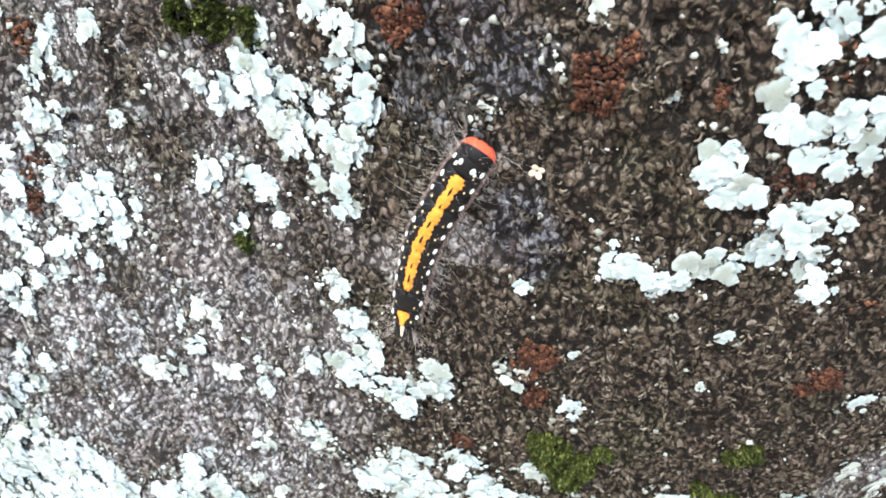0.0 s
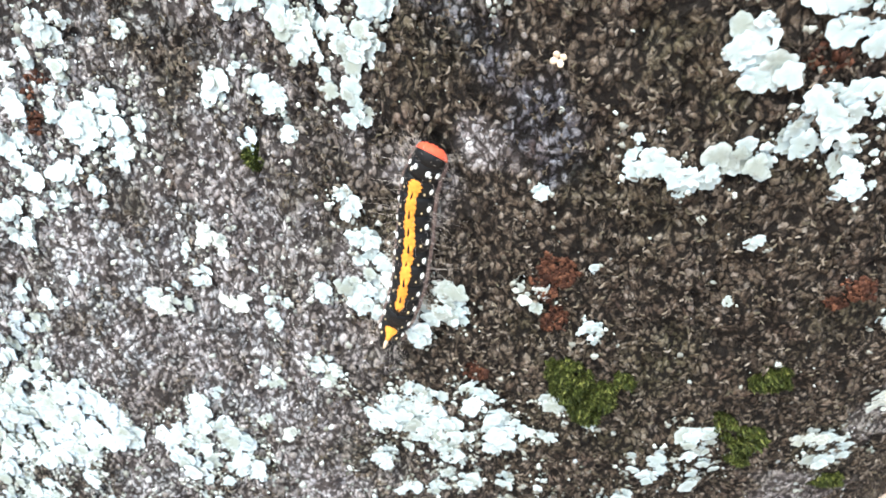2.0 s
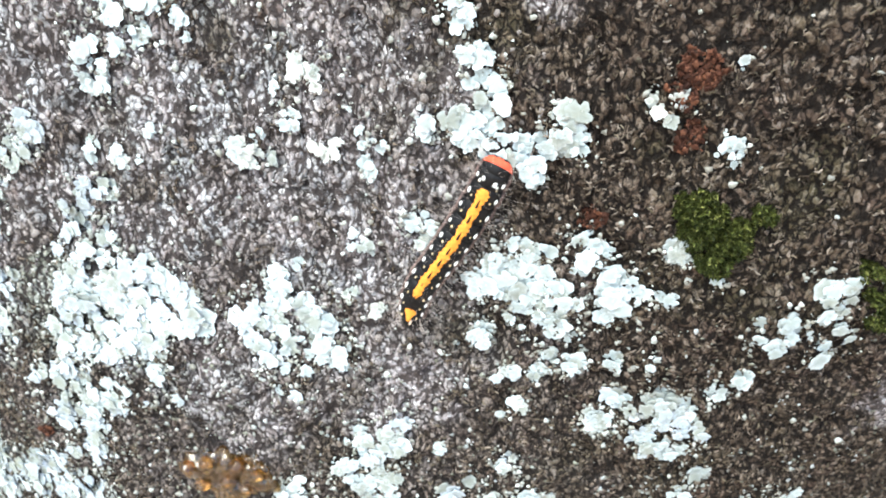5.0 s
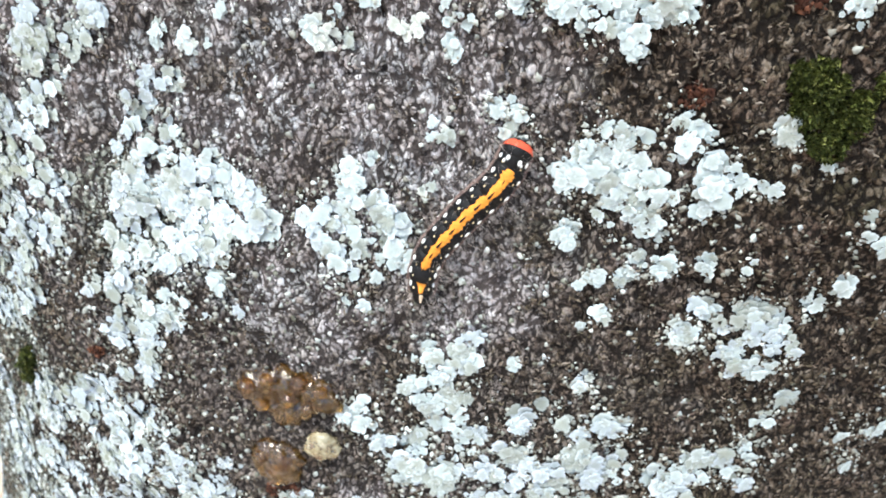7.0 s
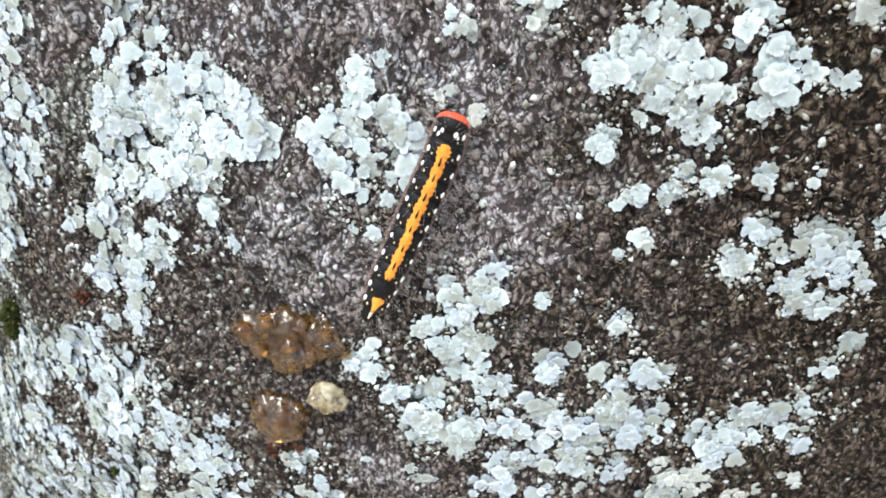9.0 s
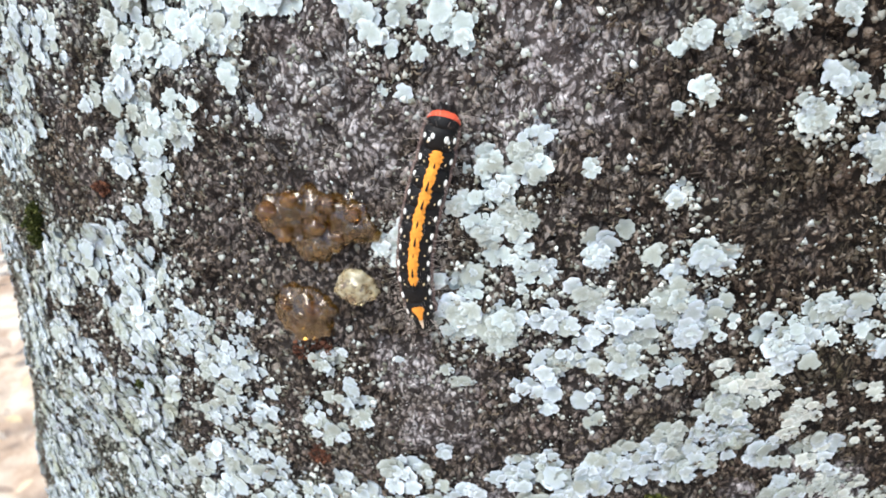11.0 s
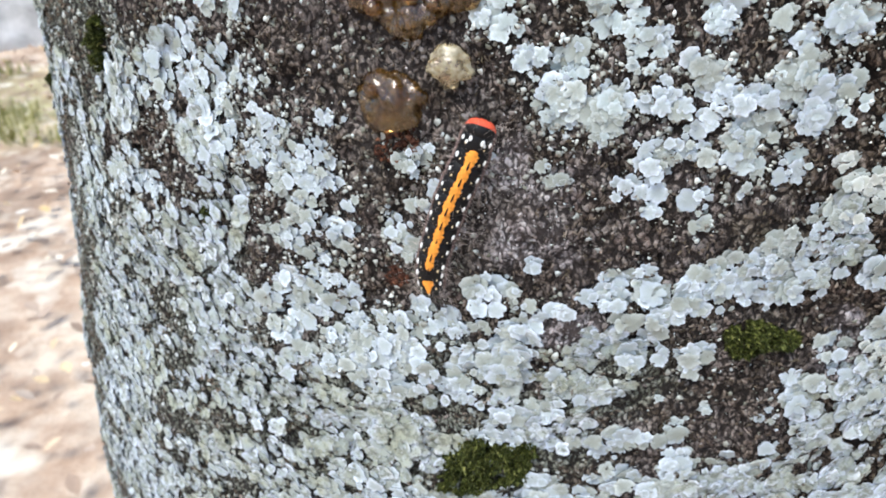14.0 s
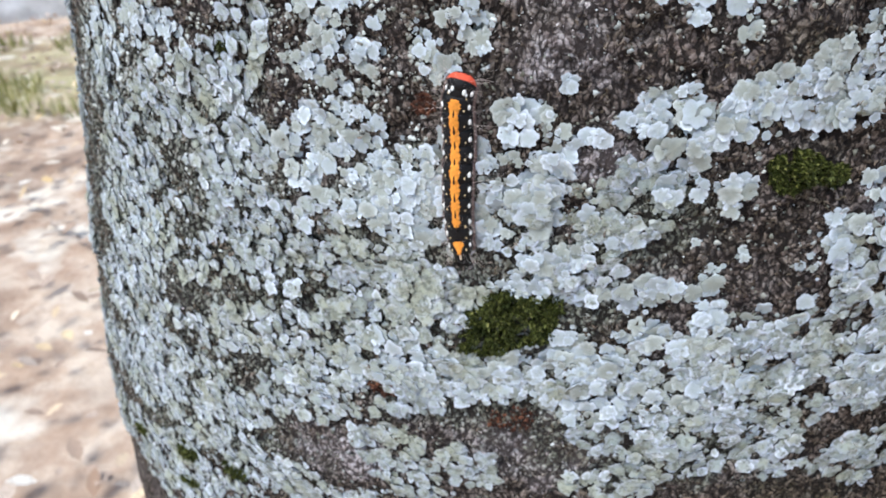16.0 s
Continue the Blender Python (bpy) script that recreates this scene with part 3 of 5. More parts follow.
def lobe(seed, n=RIM_POINTS):
    """A thin thallus plate, about one unit in radius: rounded scallops with narrow notches, a crisp rim that lifts and droops."""
    r = random.Random(seed)
    k, ph = r.choice((6, 7, 8, 9)), r.uniform(0, 6)
    bays = []
    for j in range(k):
        bays.append((6.2832 * (j + r.uniform(-0.24, 0.24)) / k + ph, r.uniform(0.44, 0.80), r.uniform(0.19, 0.34), r.uniform(-0.04, 0.10)))
    outer = []
    for i in range(n):
        a = 6.2832 * (i + r.uniform(-0.15, 0.15)) / n
        rad, lift = r.uniform(0.52, 0.60), -0.05
        for at, far, wide, up in bays:
            d = (a - at + math.pi) % 6.2832 - math.pi
            if abs(d) < 1.5 and abs(far * math.sin(d)) < wide:
                out = far * math.cos(d) + math.sqrt(wide * wide - (far * math.sin(d)) ** 2)
                if out > rad:
                    rad, lift = out, up - 0.10 * abs(d)
        rad *= r.uniform(0.96, 1.04)
        outer.append((rad * math.cos(a), rad * math.sin(a), lift + r.uniform(-0.02, 0.02)))
    v = [(r.uniform(-0.08, 0.08), r.uniform(-0.08, 0.08), r.uniform(-0.04, 0.02))]
    v += [(x * 0.66, y * 0.66, 0.05 + 0.35 * w + r.uniform(-0.02, 0.02)) for x, y, w in outer]
    v += outer + outer + [(x * 0.86, y * 0.86, w - 0.17) for x, y, w in outer]
    f = [(0, 1 + q, 1 + (q + 1) % n) for q in range(n)]
    for a, b in ((1, 1 + n), (1 + 2 * n, 1 + 3 * n)):
        for q in range(n):
            w = (q + 1) % n
            f += [(a + q, b + q, b + w), (a + q, b + w, a + w)]
    return np.array(v, float), np.array(f)


LOBES = [lobe(s) for s in range(18)]
SMALL_LOBES = [lobe(60 + s, 12) for s in range(18)]
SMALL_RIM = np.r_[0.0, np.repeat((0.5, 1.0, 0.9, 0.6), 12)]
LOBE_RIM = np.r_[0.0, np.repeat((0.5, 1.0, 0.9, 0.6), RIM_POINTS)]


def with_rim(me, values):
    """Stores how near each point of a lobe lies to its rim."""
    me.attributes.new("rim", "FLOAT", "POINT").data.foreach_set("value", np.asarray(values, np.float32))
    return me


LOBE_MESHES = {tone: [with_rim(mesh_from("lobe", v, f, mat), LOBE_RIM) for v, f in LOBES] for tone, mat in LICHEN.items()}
TONE_WORDS = {
    "white": "chalk-white leafy lichen with scalloped lobes on the bark",
    "pale": "thin pale ashy lichen scattered on the bark",
    "blue": "pale blue-grey leafy lichen with ruffled lobes on the bark",
    "grey": "greenish-grey leafy lichen flat against the bark",
}
HOLES = []
HOLES += [(-39.7, 1031.6, 4.3), (-38.5, 1005.0, 2.8), (-36.8, 988.6, 3.6), (-34.6, 985.0, 3.1), (-26.7, 1005.1, 2.0), (-38.0, 958.9, 2.5), (-31.2, 958.6, 3.8), (-13.9, 1002.6, 2.3), (-7.2, 995.7, 7.1), (-4.5, 999.0, 7.5), (-2.4, 1001.0, 5.6), (-9.8, 993.3, 3.9), (-7.9, 982.8, 3.0), (-11.3, 984.0, 2.4), (1.1, 979.3, 1.8), (2.8, 986.9, 1.8)]
HOLES += [(-26.2, 943.0, 6.2), (-23.9, 933.4, 6.3), (-15.3, 954.3, 7.7), (-13.1, 949.0, 6.7), (-16.6, 956.7, 5.5), (-13.8, 943.9, 5.7), (-22.1, 960.6, 2.5), (-4.8, 952.5, 1.5), (-5.8, 940.0, 4.5), (-3.3, 939.3, 4.5), (-19.0, 952.2, 4.5), (2.2, 952.9, 2.6), (-23.3, 969.8, 1.5)]
HOLES += [(-15.5, 1024, 6), (-12.5, 1019, 5), (-13, 1011.5, 3.8), (-11.8, 1014, 3)]
HOLES += [(-15.7, 980.5, 5.2), (-17.2, 975.2, 2.8), (-3.0, 1008.0, 4.2)]


GRAINS = []  # small flecks in and round the patches


def lobe_spots(circles, size, wobble, seed, pitch=0.84, gaps=0.62):
    """Where the lobes of a patch sit, how they face, and how big they are."""
    c = np.array(circles)
    reach = c[:, 2].max() * 1.4
    step = size * pitch / 2
    us = np.arange(c[:, 0].min() * 2.4 - reach, c[:, 0].max() * 2.4 + reach, step)
    zs = np.arange(c[:, 1].min() - reach, c[:, 1].max() + reach, step * 0.87)
    u, z = np.meshgrid(us, zs)
    u = u + (np.arange(len(zs)) % 2)[:, None] * step / 2
    u, z = u.ravel(), z.ravel()
    u, z = u + rng.normal(0, step * 0.22, len(u)), z + rng.normal(0, step * 0.22, len(z))
    th = u / 2.4
    deep = inside(circles, th, z, wobble, seed)
    keep = ((deep > 0.1) & (fbm(th * 2.4 / 1.9, z / 1.9, seed + 3, 2) + 0.35 * fbm(th * 2.4 / 5, z / 5, seed + 9, 2) > gaps)) | ((deep > -0.3) & (rng.random(len(th)) < 0.02))
    halo = (deep > -0.75) & ~keep
    for _ in range(2):
        some = halo & (rng.random(len(th)) < 0.75 + 0.6 * np.minimum(deep, 0.1))
        GRAINS.append((th[some] + rng.normal(0, step / 4, int(some.sum())), z[some] + rng.normal(0, step / 2, int(some.sum()))))
    th, z, deep = th[keep], z[keep], deep[keep]
    near = np.argmin(np.stack([np.hypot((th - a) * 2.4, z - b) - r for a, b, r in circles]), axis=0)
    away = np.arctan2(z - c[near, 1], (th - c[near, 0]) * 2.4)
    radius = size / 2 * (0.36 + 0.86 * rng.random(len(th)) ** 1.3)
    stray = deep < 0.1
    radius[stray] *= 0.25 + 0.35 * rng.random(int(stray.sum()))
    return th, z, away - math.pi / 2 + rng.normal(0, 0.5, len(th)), radius, deep


def lobe_poses(th, z, spin, deep, rough=0.09):
    lift = 0.0003 + 0.0006 * rng.random(len(th)) ** 1.5 + 0.0003 * np.clip(deep, 0, 0.6)
    return turned(trunk_frames(th, z, lift), spin, rng.normal(0.06, rough, len(th)))


def colony_base(name, circles):
    p, u, w, n = trunk_frames(circles[0][0], circles[0][1])
    ob = new(name)
    ob.empty_display_size = 0.005
    ob.matrix_basis = as_matrix(p, u, w, n, 1)
    return ob, ob.matrix_basis.inverted()


def lichen_colony(tone, size, *circles):
    """A lichen of overlapping lobes; each lobe is a part."""
    th, z, spin, radius, deep = lobe_spots(circles, size, 0.28, int(circles[0][1]) % 97)
    if len(th) < 1:
        th, z, spin, radius, deep = (np.array([v]) for v in (circles[0][0], circles[0][1], rng.uniform(0, 6), circles[0][2], 0.5))
    ob, back = colony_base("lichen", circles)
    aged = fbm(th * 2.4 / 2.5, z / 2.5, 67, 3)
    p, a, b, n = lobe_poses(th, z, spin, deep)
    for k in range(len(th)):
        kind = "grey" if tone != "grey" and aged[k] > 0.65 - 0.22 * (tone == "blue") * rng.random() else tone
        piece = new("lobe", LOBE_MESHES[kind][int(rng.integers(0, len(LOBES)))])
        piece.parent = ob
        piece.matrix_basis = back @ as_matrix(p[k], a[k], b[k], n[k], radius[k] / 1000)
    width = sum(r for *_, r in circles)
    words = TONE_WORDS[tone] if width > 4 else TONE_WORDS[tone].replace("leafy lichen", "small leafy lichen")
    return tagged(ob, words, "lichen", "lichens on the trunk")


def lichen_sheet(size, *circles):
    """A broad crowded lichen: some lobes as parts, the rest joined."""
    th, z, spin, radius, deep = lobe_spots(circles, size, 0.25, 9, 0.70, 0.475)
    ok = (inside(HOLES, th, z, 0.35, 13) < 0.1) & (fbm(th * 2.4 / 2.2, z / 2.2, 61, 2) > 0.32)
    th, z, spin, radius, deep = (v[ok] for v in (th, z, spin, radius, deep))
    ob, back = colony_base("lichen_mat", circles)
    fr = lobe_poses(th, z, spin, np.clip(deep, 0, 0.6), 0.19)
    near = np.argsort(np.hypot((th + 20) * 2.4, z - 1020))
    singles, rest = near[:120], near[120:]
    for k in singles:
        piece = new("lobe", LOBE_MESHES["blue" if rng.random() < 0.6 else "grey"][int(rng.integers(0, len(LOBES)))])
        piece.parent = ob
        piece.matrix_basis = back @ as_matrix(*(v[k] for v in fr), radius[k] / 1000)
    pick = rng.integers(0, len(SMALL_LOBES), len(th))
    vs, fs, base = [], [], 0
    for k, tpl in enumerate(SMALL_LOBES):
        sel = rest[pick[rest] == k]
        if len(sel):
            v, f = strewn(tpl, tuple(q[sel] for q in fr), (radius[sel] / 1000)[:, None] * np.ones(3))
            vs.append(v)
            fs.append(f + base)
            base += len(v)
    if vs:
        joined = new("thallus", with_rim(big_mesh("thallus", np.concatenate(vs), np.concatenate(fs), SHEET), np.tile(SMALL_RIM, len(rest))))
        joined.parent = ob
        joined.matrix_basis = back
        tagged(joined, kind="stuff")
    return tagged(ob, "crowded mat of blue-grey and greenish leafy lichen on the bark", "lichen", "lichen mats on the trunk")


# ---- moss, rust-coloured crumbs, resin ----
def moss_clump(*circles):
    """A cushion of tiny pointed leaves."""
    c = np.array(circles)
    reach = c[:, 2].max() * 1.3
    n = int(46 * (c[:, 2] ** 2).sum() * 3.2) + 60
    th = rng.uniform(c[:, 0].min() - reach / 2.4, c[:, 0].max() + reach / 2.4, 4 * n)
    z = rng.uniform(c[:, 1].min() - reach, c[:, 1].max() + reach, 4 * n)
    deep = inside(circles, th, z, 0.45, 71)
    keep = (deep > 0.1) & (fbm(th * 2.4 / 1.1, z / 1.1, 73, 2) > 0.36)
    th, z, deep = th[keep][:n], z[keep][:n], deep[keep][:n]
    m = len(th)
    lift = 0.0024 * np.clip(deep + 0.1, 0, 0.8) * rng.random(m) * min(1, c[:, 2].max() / 2)
    fr = turned(trunk_frames(th, z, lift), rng.uniform(0, 6.283, m), rng.normal(0.9, 0.45, m))
    ob, back = colony_base("moss_clump", circles)
    size = rng.uniform(0.30, 0.75, m)[:, None] / 1000 * np.ones(3)
    heads = rng.integers(0, m, max(2, m // 130))
    tuft = np.argmin(np.hypot((th[:, None] - th[heads]) * 2.4, z[:, None] - z[heads]), axis=1)
    for k in range(len(heads)):
        sel = tuft == k
        if sel.any():
            v, f = strewn(LEAFLETS[0], tuple(q[sel] for q in fr), size[sel])
            leaves = new("moss_tuft", big_mesh("moss_tuft", v, f, MOSS))
            leaves.parent = ob
            leaves.matrix_basis = back
    return tagged(ob, "small cushion of bright green moss on the bark", "moss", "moss cushions")


def rust_patch(*circles):
    c = np.array(circles)
    reach = c[:, 2].max() * 1.3
    n = int(7 * (c[:, 2] ** 2).sum() * 3.2) + 25
    th = rng.uniform(c[:, 0].min() - reach / 2.4, c[:, 0].max() + reach / 2.4, 4 * n)
    z = rng.uniform(c[:, 1].min() - reach, c[:, 1].max() + reach, 4 * n)
    keep = inside(circles, th, z, 0.6, 79) > 0.1
    th, z = th[keep][:n], z[keep][:n]
    return strew_on_trunk("rusty_bark_patch", RUST, th, z, rng.uniform(0.25, 0.7, len(th)), 0.7, CRUMBS, 0.5, 0.0004, "patch of rust-red crumbling bark", "bark")


def blob(name, th, z, r, squash, mat, label, seed, lump=0.34, lift=0.0003):
    bm = bmesh.new()
    bmesh.ops.create_icosphere(bm, subdivisions=4, radius=1)
    for w in bm.verts:
        q = w.co * 1.6 + Vector((seed * 3.1, seed, 0))
        k = 1 + lump * noise.noise(q) + lump * 0.6 * noise.noise(q * 2.2)
        w.co = Vector((w.co.x * k * r, w.co.y * k * r * 0.86, max(-0.35, w.co.z) * k * r * squash)) / 1000
    me = bpy.data.meshes.new(name)
    bm.to_mesh(me)
    bm.free()
    me.materials.append(mat)
    me.polygons.foreach_set("use_smooth", np.ones(len(me.polygons), bool))
    ob = new(name, me)
    ob.matrix_basis = as_matrix(*trunk_frames(th, z, lift), 1)
    return tagged(ob, label, "resin", "resin drops")


def build_specks():
    th, z = scatter(26000)
    dens = 0.25 + 0.75 * smooth(0.45, 0.62, fbm(th * 2.4 / 9, z / 9, 83, 3))
    keep = rng.random(len(th)) < dens * (0.11 + 0.36 * smooth(8, -12, th))
    th, z = th[keep], z[keep]
    size = 0.14 + 0.75 * rng.random(len(th)) ** 4
    return strew_on_trunk("lichen_specks", SPECK, th, z, size, 1.0, [flake(7, 0.3, 40 + k) for k in range(6)], 0.25, 0.0003, "tiny white lichen specks dotted over the bark", "lichen", 0.8)


def build_crust():
    """Small flat flakes between the leafy lobes low on the trunk."""
    th, z = scatter(52000, -76, 36, 890, 1100)
    keep = fbm(th * 2.4 / 3, z / 3, 59, 4) + 0.25 * smooth(0, -40, th) > 0.58
    th, z = th[keep][:11000], z[keep][:11000]
    size = 0.2 + 0.55 * rng.random(len(th)) ** 2
    return strew_on_trunk("lichen_crust", CRUST, th, z, size, 0.35, [flake(6, 0.3, 31), flake(6, -0.2, 32), flake(5, 0.4, 33)], 0.25, 0.0003, "crust of tiny greenish-grey lichen flakes", "lichen", 0.6)


def build_grains():
    """The small flecks of lichen in and round the patches."""
    th, z = (np.concatenate(v) for v in zip(*GRAINS))
    keep = (inside(HOLES, th, z, 0.35, 13) < 0.15) & (fbm(th * 2.4 / 2, z / 2, 89, 3) > 0.45)
    th, z = th[keep][:11000], z[keep][:11000]
    size = 0.14 + 0.46 * rng.random(len(th)) ** 2.5
    return strew_on_trunk("lichen_fleck_layer", SPECK, th, z, size, 1.0, [flake(7, 0.25, 80 + k) for k in range(6)], 0.2, 0.0005, "small pale lichen flecks round the leafy patches", "lichen", 0.8)


def bud_scale(th, z, r):
    """A dry split bud scale: four little cupped petals."""
    p, u, w, n = trunk_frames(th, z, 0.0006)
    ob = new("bud_scale")
    ob.matrix_basis = as_matrix(p, u, w, n, 1)
    for k in range(4):
        bm = bmesh.new()
        bmesh.ops.create_icosphere(bm, subdivisions=2, radius=r * 0.55 / 1000)
        bmesh.ops.transform(bm, matrix=pose(0, 0, 0, 0, 0, 90 * k + 20) @ pose(r * 0.6 / 1000, 0, 0, 0, -25, 0) @ Matrix.Diagonal((1, 0.8, 0.35, 1)), verts=bm.verts)
        part("scale", bm, SEED, ob)
    return tagged(ob, "dry yellowish split bud scale stuck to the bark", "bud scale")


build_specks()
build_crust()
lichen_colony("white", 3.2, (-6.9, 1171.3, 2.4), (-2.8, 1172.9, 3.4), (-0.3, 1172.7, 3.4), (-4.7, 1169.7, 2.5), (-0.8, 1178.3, 1.8))
lichen_colony("white", 3.4, (-1.4, 1169.5, 2.6), (0.5, 1167.4, 3.2), (-0.5, 1164.5, 2.4), (2.1, 1171.5, 2.5), (4.2, 1174.5, 2.4), (6.0, 1174.3, 3.1), (5.8, 1170.4, 2.7), (3.7, 1167.6, 2.5))
lichen_colony("white", 3.1, (5.5, 1177.3, 2.4), (5.1, 1180.2, 2.3), (3.8, 1181.5, 2.7), (2.1, 1180.0, 1.3))
lichen_colony("white", 3.2, (3.4, 1163.4, 3.3), (2.4, 1158.3, 3.4), (5.3, 1166.6, 2.0), (1.6, 1162.0, 1.6), (3.3, 1156.9, 2.2))
lichen_colony("white", 3.4, (-8.3, 1158.9, 2.8), (-5.7, 1160.3, 1.9), (-9.0, 1155.3, 1.3))
lichen_colony("white", 3.1, (-3.3, 1156.8, 2.3), (-2.9, 1152.2, 1.4), (-6.0, 1150.9, 1.5), (-4.3, 1158.5, 1.4))
lichen_colony("white", 2.6, (-20.0, 1175.6, 2.1), (-20.3, 1171.9, 1.9), (-22.5, 1164.7, 3.1), (-22.1, 1159.3, 2.5), (-25.8, 1160.3, 2.8))
lichen_colony("white", 2.8, (-26.6, 1153.3, 3.1), (-28.1, 1147.6, 3.5), (-23.2, 1153.6, 2.9), (-21.3, 1150.2, 3.9), (-18.6, 1150.4, 4.2), (-15.9, 1151.0, 2.5), (-19.0, 1154.1, 2.3), (-23.6, 1145.4, 3.0), (-27.3, 1143.9, 3.2))
lichen_colony("white", 2.6, (-27.7, 1139.0, 3.1), (-25.2, 1140.3, 2.5), (-29.6, 1133.1, 3.5), (-29.8, 1137.7, 2.7))
lichen_colony("white", 2.3, (-15.3, 1164.8, 1.3), (-15.8, 1158.6, 1.3))
lichen_colony("white", 2.2, (-15.1, 1177.5, 1.5), (-16.1, 1176.5, 0.9))
lichen_colony("white", 3.2, (-14.6, 1132.1, 2.0), (-14.3, 1128.6, 2.0))
lichen_colony("pale", 2.2, (-12.6, 1134.9, 1.4), (-11.5, 1133.1, 1.2), (-10.1, 1137.0, 1.0))
lichen_colony("white", 2.8, (-8.3, 1125.7, 1.6), (-6.9, 1125.3, 1.4), (-8.5, 1121.4, 1.3), (-9.2, 1129.8, 1.1))
lichen_colony("white", 2.8, (0.7, 1143.0, 2.1), (1.5, 1139.1, 3.0), (2.5, 1136.7, 2.2))
lichen_colony("white", 3.1, (2.1, 1132.9, 3.4), (-0.1, 1128.2, 3.1), (1.8, 1126.3, 3.7), (3.8, 1124.6, 3.5), (6.4, 1127.8, 3.6), (7.8, 1126.7, 2.2), (-2.8, 1127.5, 2.1))
lichen_colony("white", 2.6, (-4.8, 1111.6, 3.0), (-3.3, 1109.7, 1.7))
lichen_colony("white", 4.3, (25.0, 1183.3, 3.2), (26.2, 1183.4, 2.7), (24.5, 1180.5, 1.5), (25.9, 1180.7, 2.0), (26.9, 1184.3, 2.1))
lichen_colony("white", 4.3, (24.9, 1175.9, 2.6), (26.2, 1175.5, 2.6), (25.7, 1173.0, 2.4), (26.9, 1174.7, 2.0), (26.3, 1170.8, 1.8))
lichen_colony("white", 3.4, (27.8, 1173.9, 1.8), (27.5, 1169.3, 1.9), (28.3, 1170.1, 1.5), (27.7, 1176.6, 1.1))
lichen_colony("white", 3.4, (22.8, 1170.5, 1.8), (22.5, 1167.4, 1.6), (23.6, 1165.4, 2.0), (22.7, 1164.6, 1.0))
lichen_colony("white", 3.2, (18.7, 1158.2, 1.1), (19.2, 1154.1, 2.6), (20.6, 1153.0, 2.5), (22.0, 1154.0, 2.0), (23.4, 1155.8, 2.4))
lichen_colony("white", 3.4, (24.9, 1158.5, 2.2), (26.5, 1160.7, 2.7), (27.3, 1162.5, 2.0), (25.7, 1163.4, 1.5), (27.7, 1155.4, 2.6), (27.8, 1153.0, 1.9))
lichen_colony("pale", 2.8, (17.3, 1183.8, 1.3), (17.6, 1184.8, 0.9))
lichen_colony("pale", 2.0, (15.4, 1180.3, 1.1), (16.0, 1178.4, 0.9), (12.6, 1173.1, 0.9), (12.3, 1170.3, 0.8))
lichen_colony("white", 2.2, (13.9, 1149.4, 1.0))
lichen_colony("pale", 2.3, (13.0, 1132.7, 2.1), (12.0, 1132.8, 0.7))
lichen_colony("white", 2.8, (16.4, 1127.4, 2.0))
lichen_colony("white", 2.8, (32.5, 1131.2, 1.9))
lichen_colony("white", 2.0, (20.1, 1177.8, 0.5), (22.3, 1181.3, 0.7), (20.6, 1175.5, 0.5))
lichen_colony("white", 3.4, (-34.1, 1096.9, 4.7), (-30.6, 1097.8, 5.4), (-27.2, 1097.4, 5.3), (-25.0, 1094.3, 3.3), (-28.2, 1102.7, 3.2), (-32.1, 1106.3, 3.4))
lichen_colony("white", 3.2, (-35.0, 1086.7, 4.9), (-30.8, 1089.3, 5.2), (-34.7, 1076.1, 4.9), (-31.7, 1078.9, 3.3), (-28.7, 1083.9, 2.0))
lichen_colony("white", 3.4, (-18.9, 1094.0, 4.4), (-14.9, 1094.6, 4.7), (-17.6, 1088.3, 5.0), (-13.6, 1088.5, 3.3), (-20.2, 1095.0, 2.5), (-18.7, 1083.4, 2.6))
lichen_colony("white", 3.1, (-17.3, 1100.7, 2.4))
lichen_colony("white", 3.1, (0.9, 1105.0, 4.0), (3.4, 1107.9, 4.3), (3.3, 1101.2, 4.1), (-1.2, 1103.5, 2.1), (5.1, 1096.9, 3.6), (4.8, 1102.7, 3.2))
lichen_colony("white", 3.2, (7.6, 1110.9, 2.8), (9.1, 1110.1, 1.8), (9.6, 1104.2, 4.0), (9.0, 1101.2, 3.0))
lichen_colony("white", 2.6, (12.8, 1102.8, 1.7), (13.5, 1111.6, 1.6))
lichen_colony("white", 2.3, (-1.1, 1094.8, 2.0), (4.1, 1090.4, 2.0), (6.0, 1090.2, 1.7), (0.8, 1086.7, 1.1))
lichen_colony("white", 3.2, (21.0, 1098.8, 3.1), (19.1, 1094.5, 2.1), (18.9, 1098.8, 1.0))
lichen_colony("white", 3.4, (23.4, 1103.9, 3.9), (23.7, 1096.6, 3.7), (23.0, 1092.4, 2.3))
lichen_colony("white", 3.2, (32.2, 1097.4, 3.5), (32.4, 1103.0, 2.2))
lichen_colony("grey", 3.4, (6.6, 1128.7, 2.3), (7.7, 1131.1, 1.2), (6.9, 1126.0, 1.6))
lichen_colony("white", 2.8, (12.0, 1080.2, 3.7), (13.7, 1078.6, 3.1), (10.3, 1074.8, 2.4))
lichen_colony("white", 2.3, (7.2, 1076.0, 2.6), (16.5, 1083.1, 2.1))
lichen_colony("white", 2.0, (-3.0, 1128.2, 1.6), (16.7, 1138.2, 0.6), (24.6, 1144.0, 0.6), (23.9, 1133.7, 0.6))
lichen_colony("blue", 3.1, (-29.9, 1103.3, 2.3), (-28.6, 1101.5, 3.1), (-26.2, 1099.1, 3.7), (-25.0, 1095.6, 3.4), (-27.7, 1094.8, 4.1), (-29.8, 1095.7, 4.1))
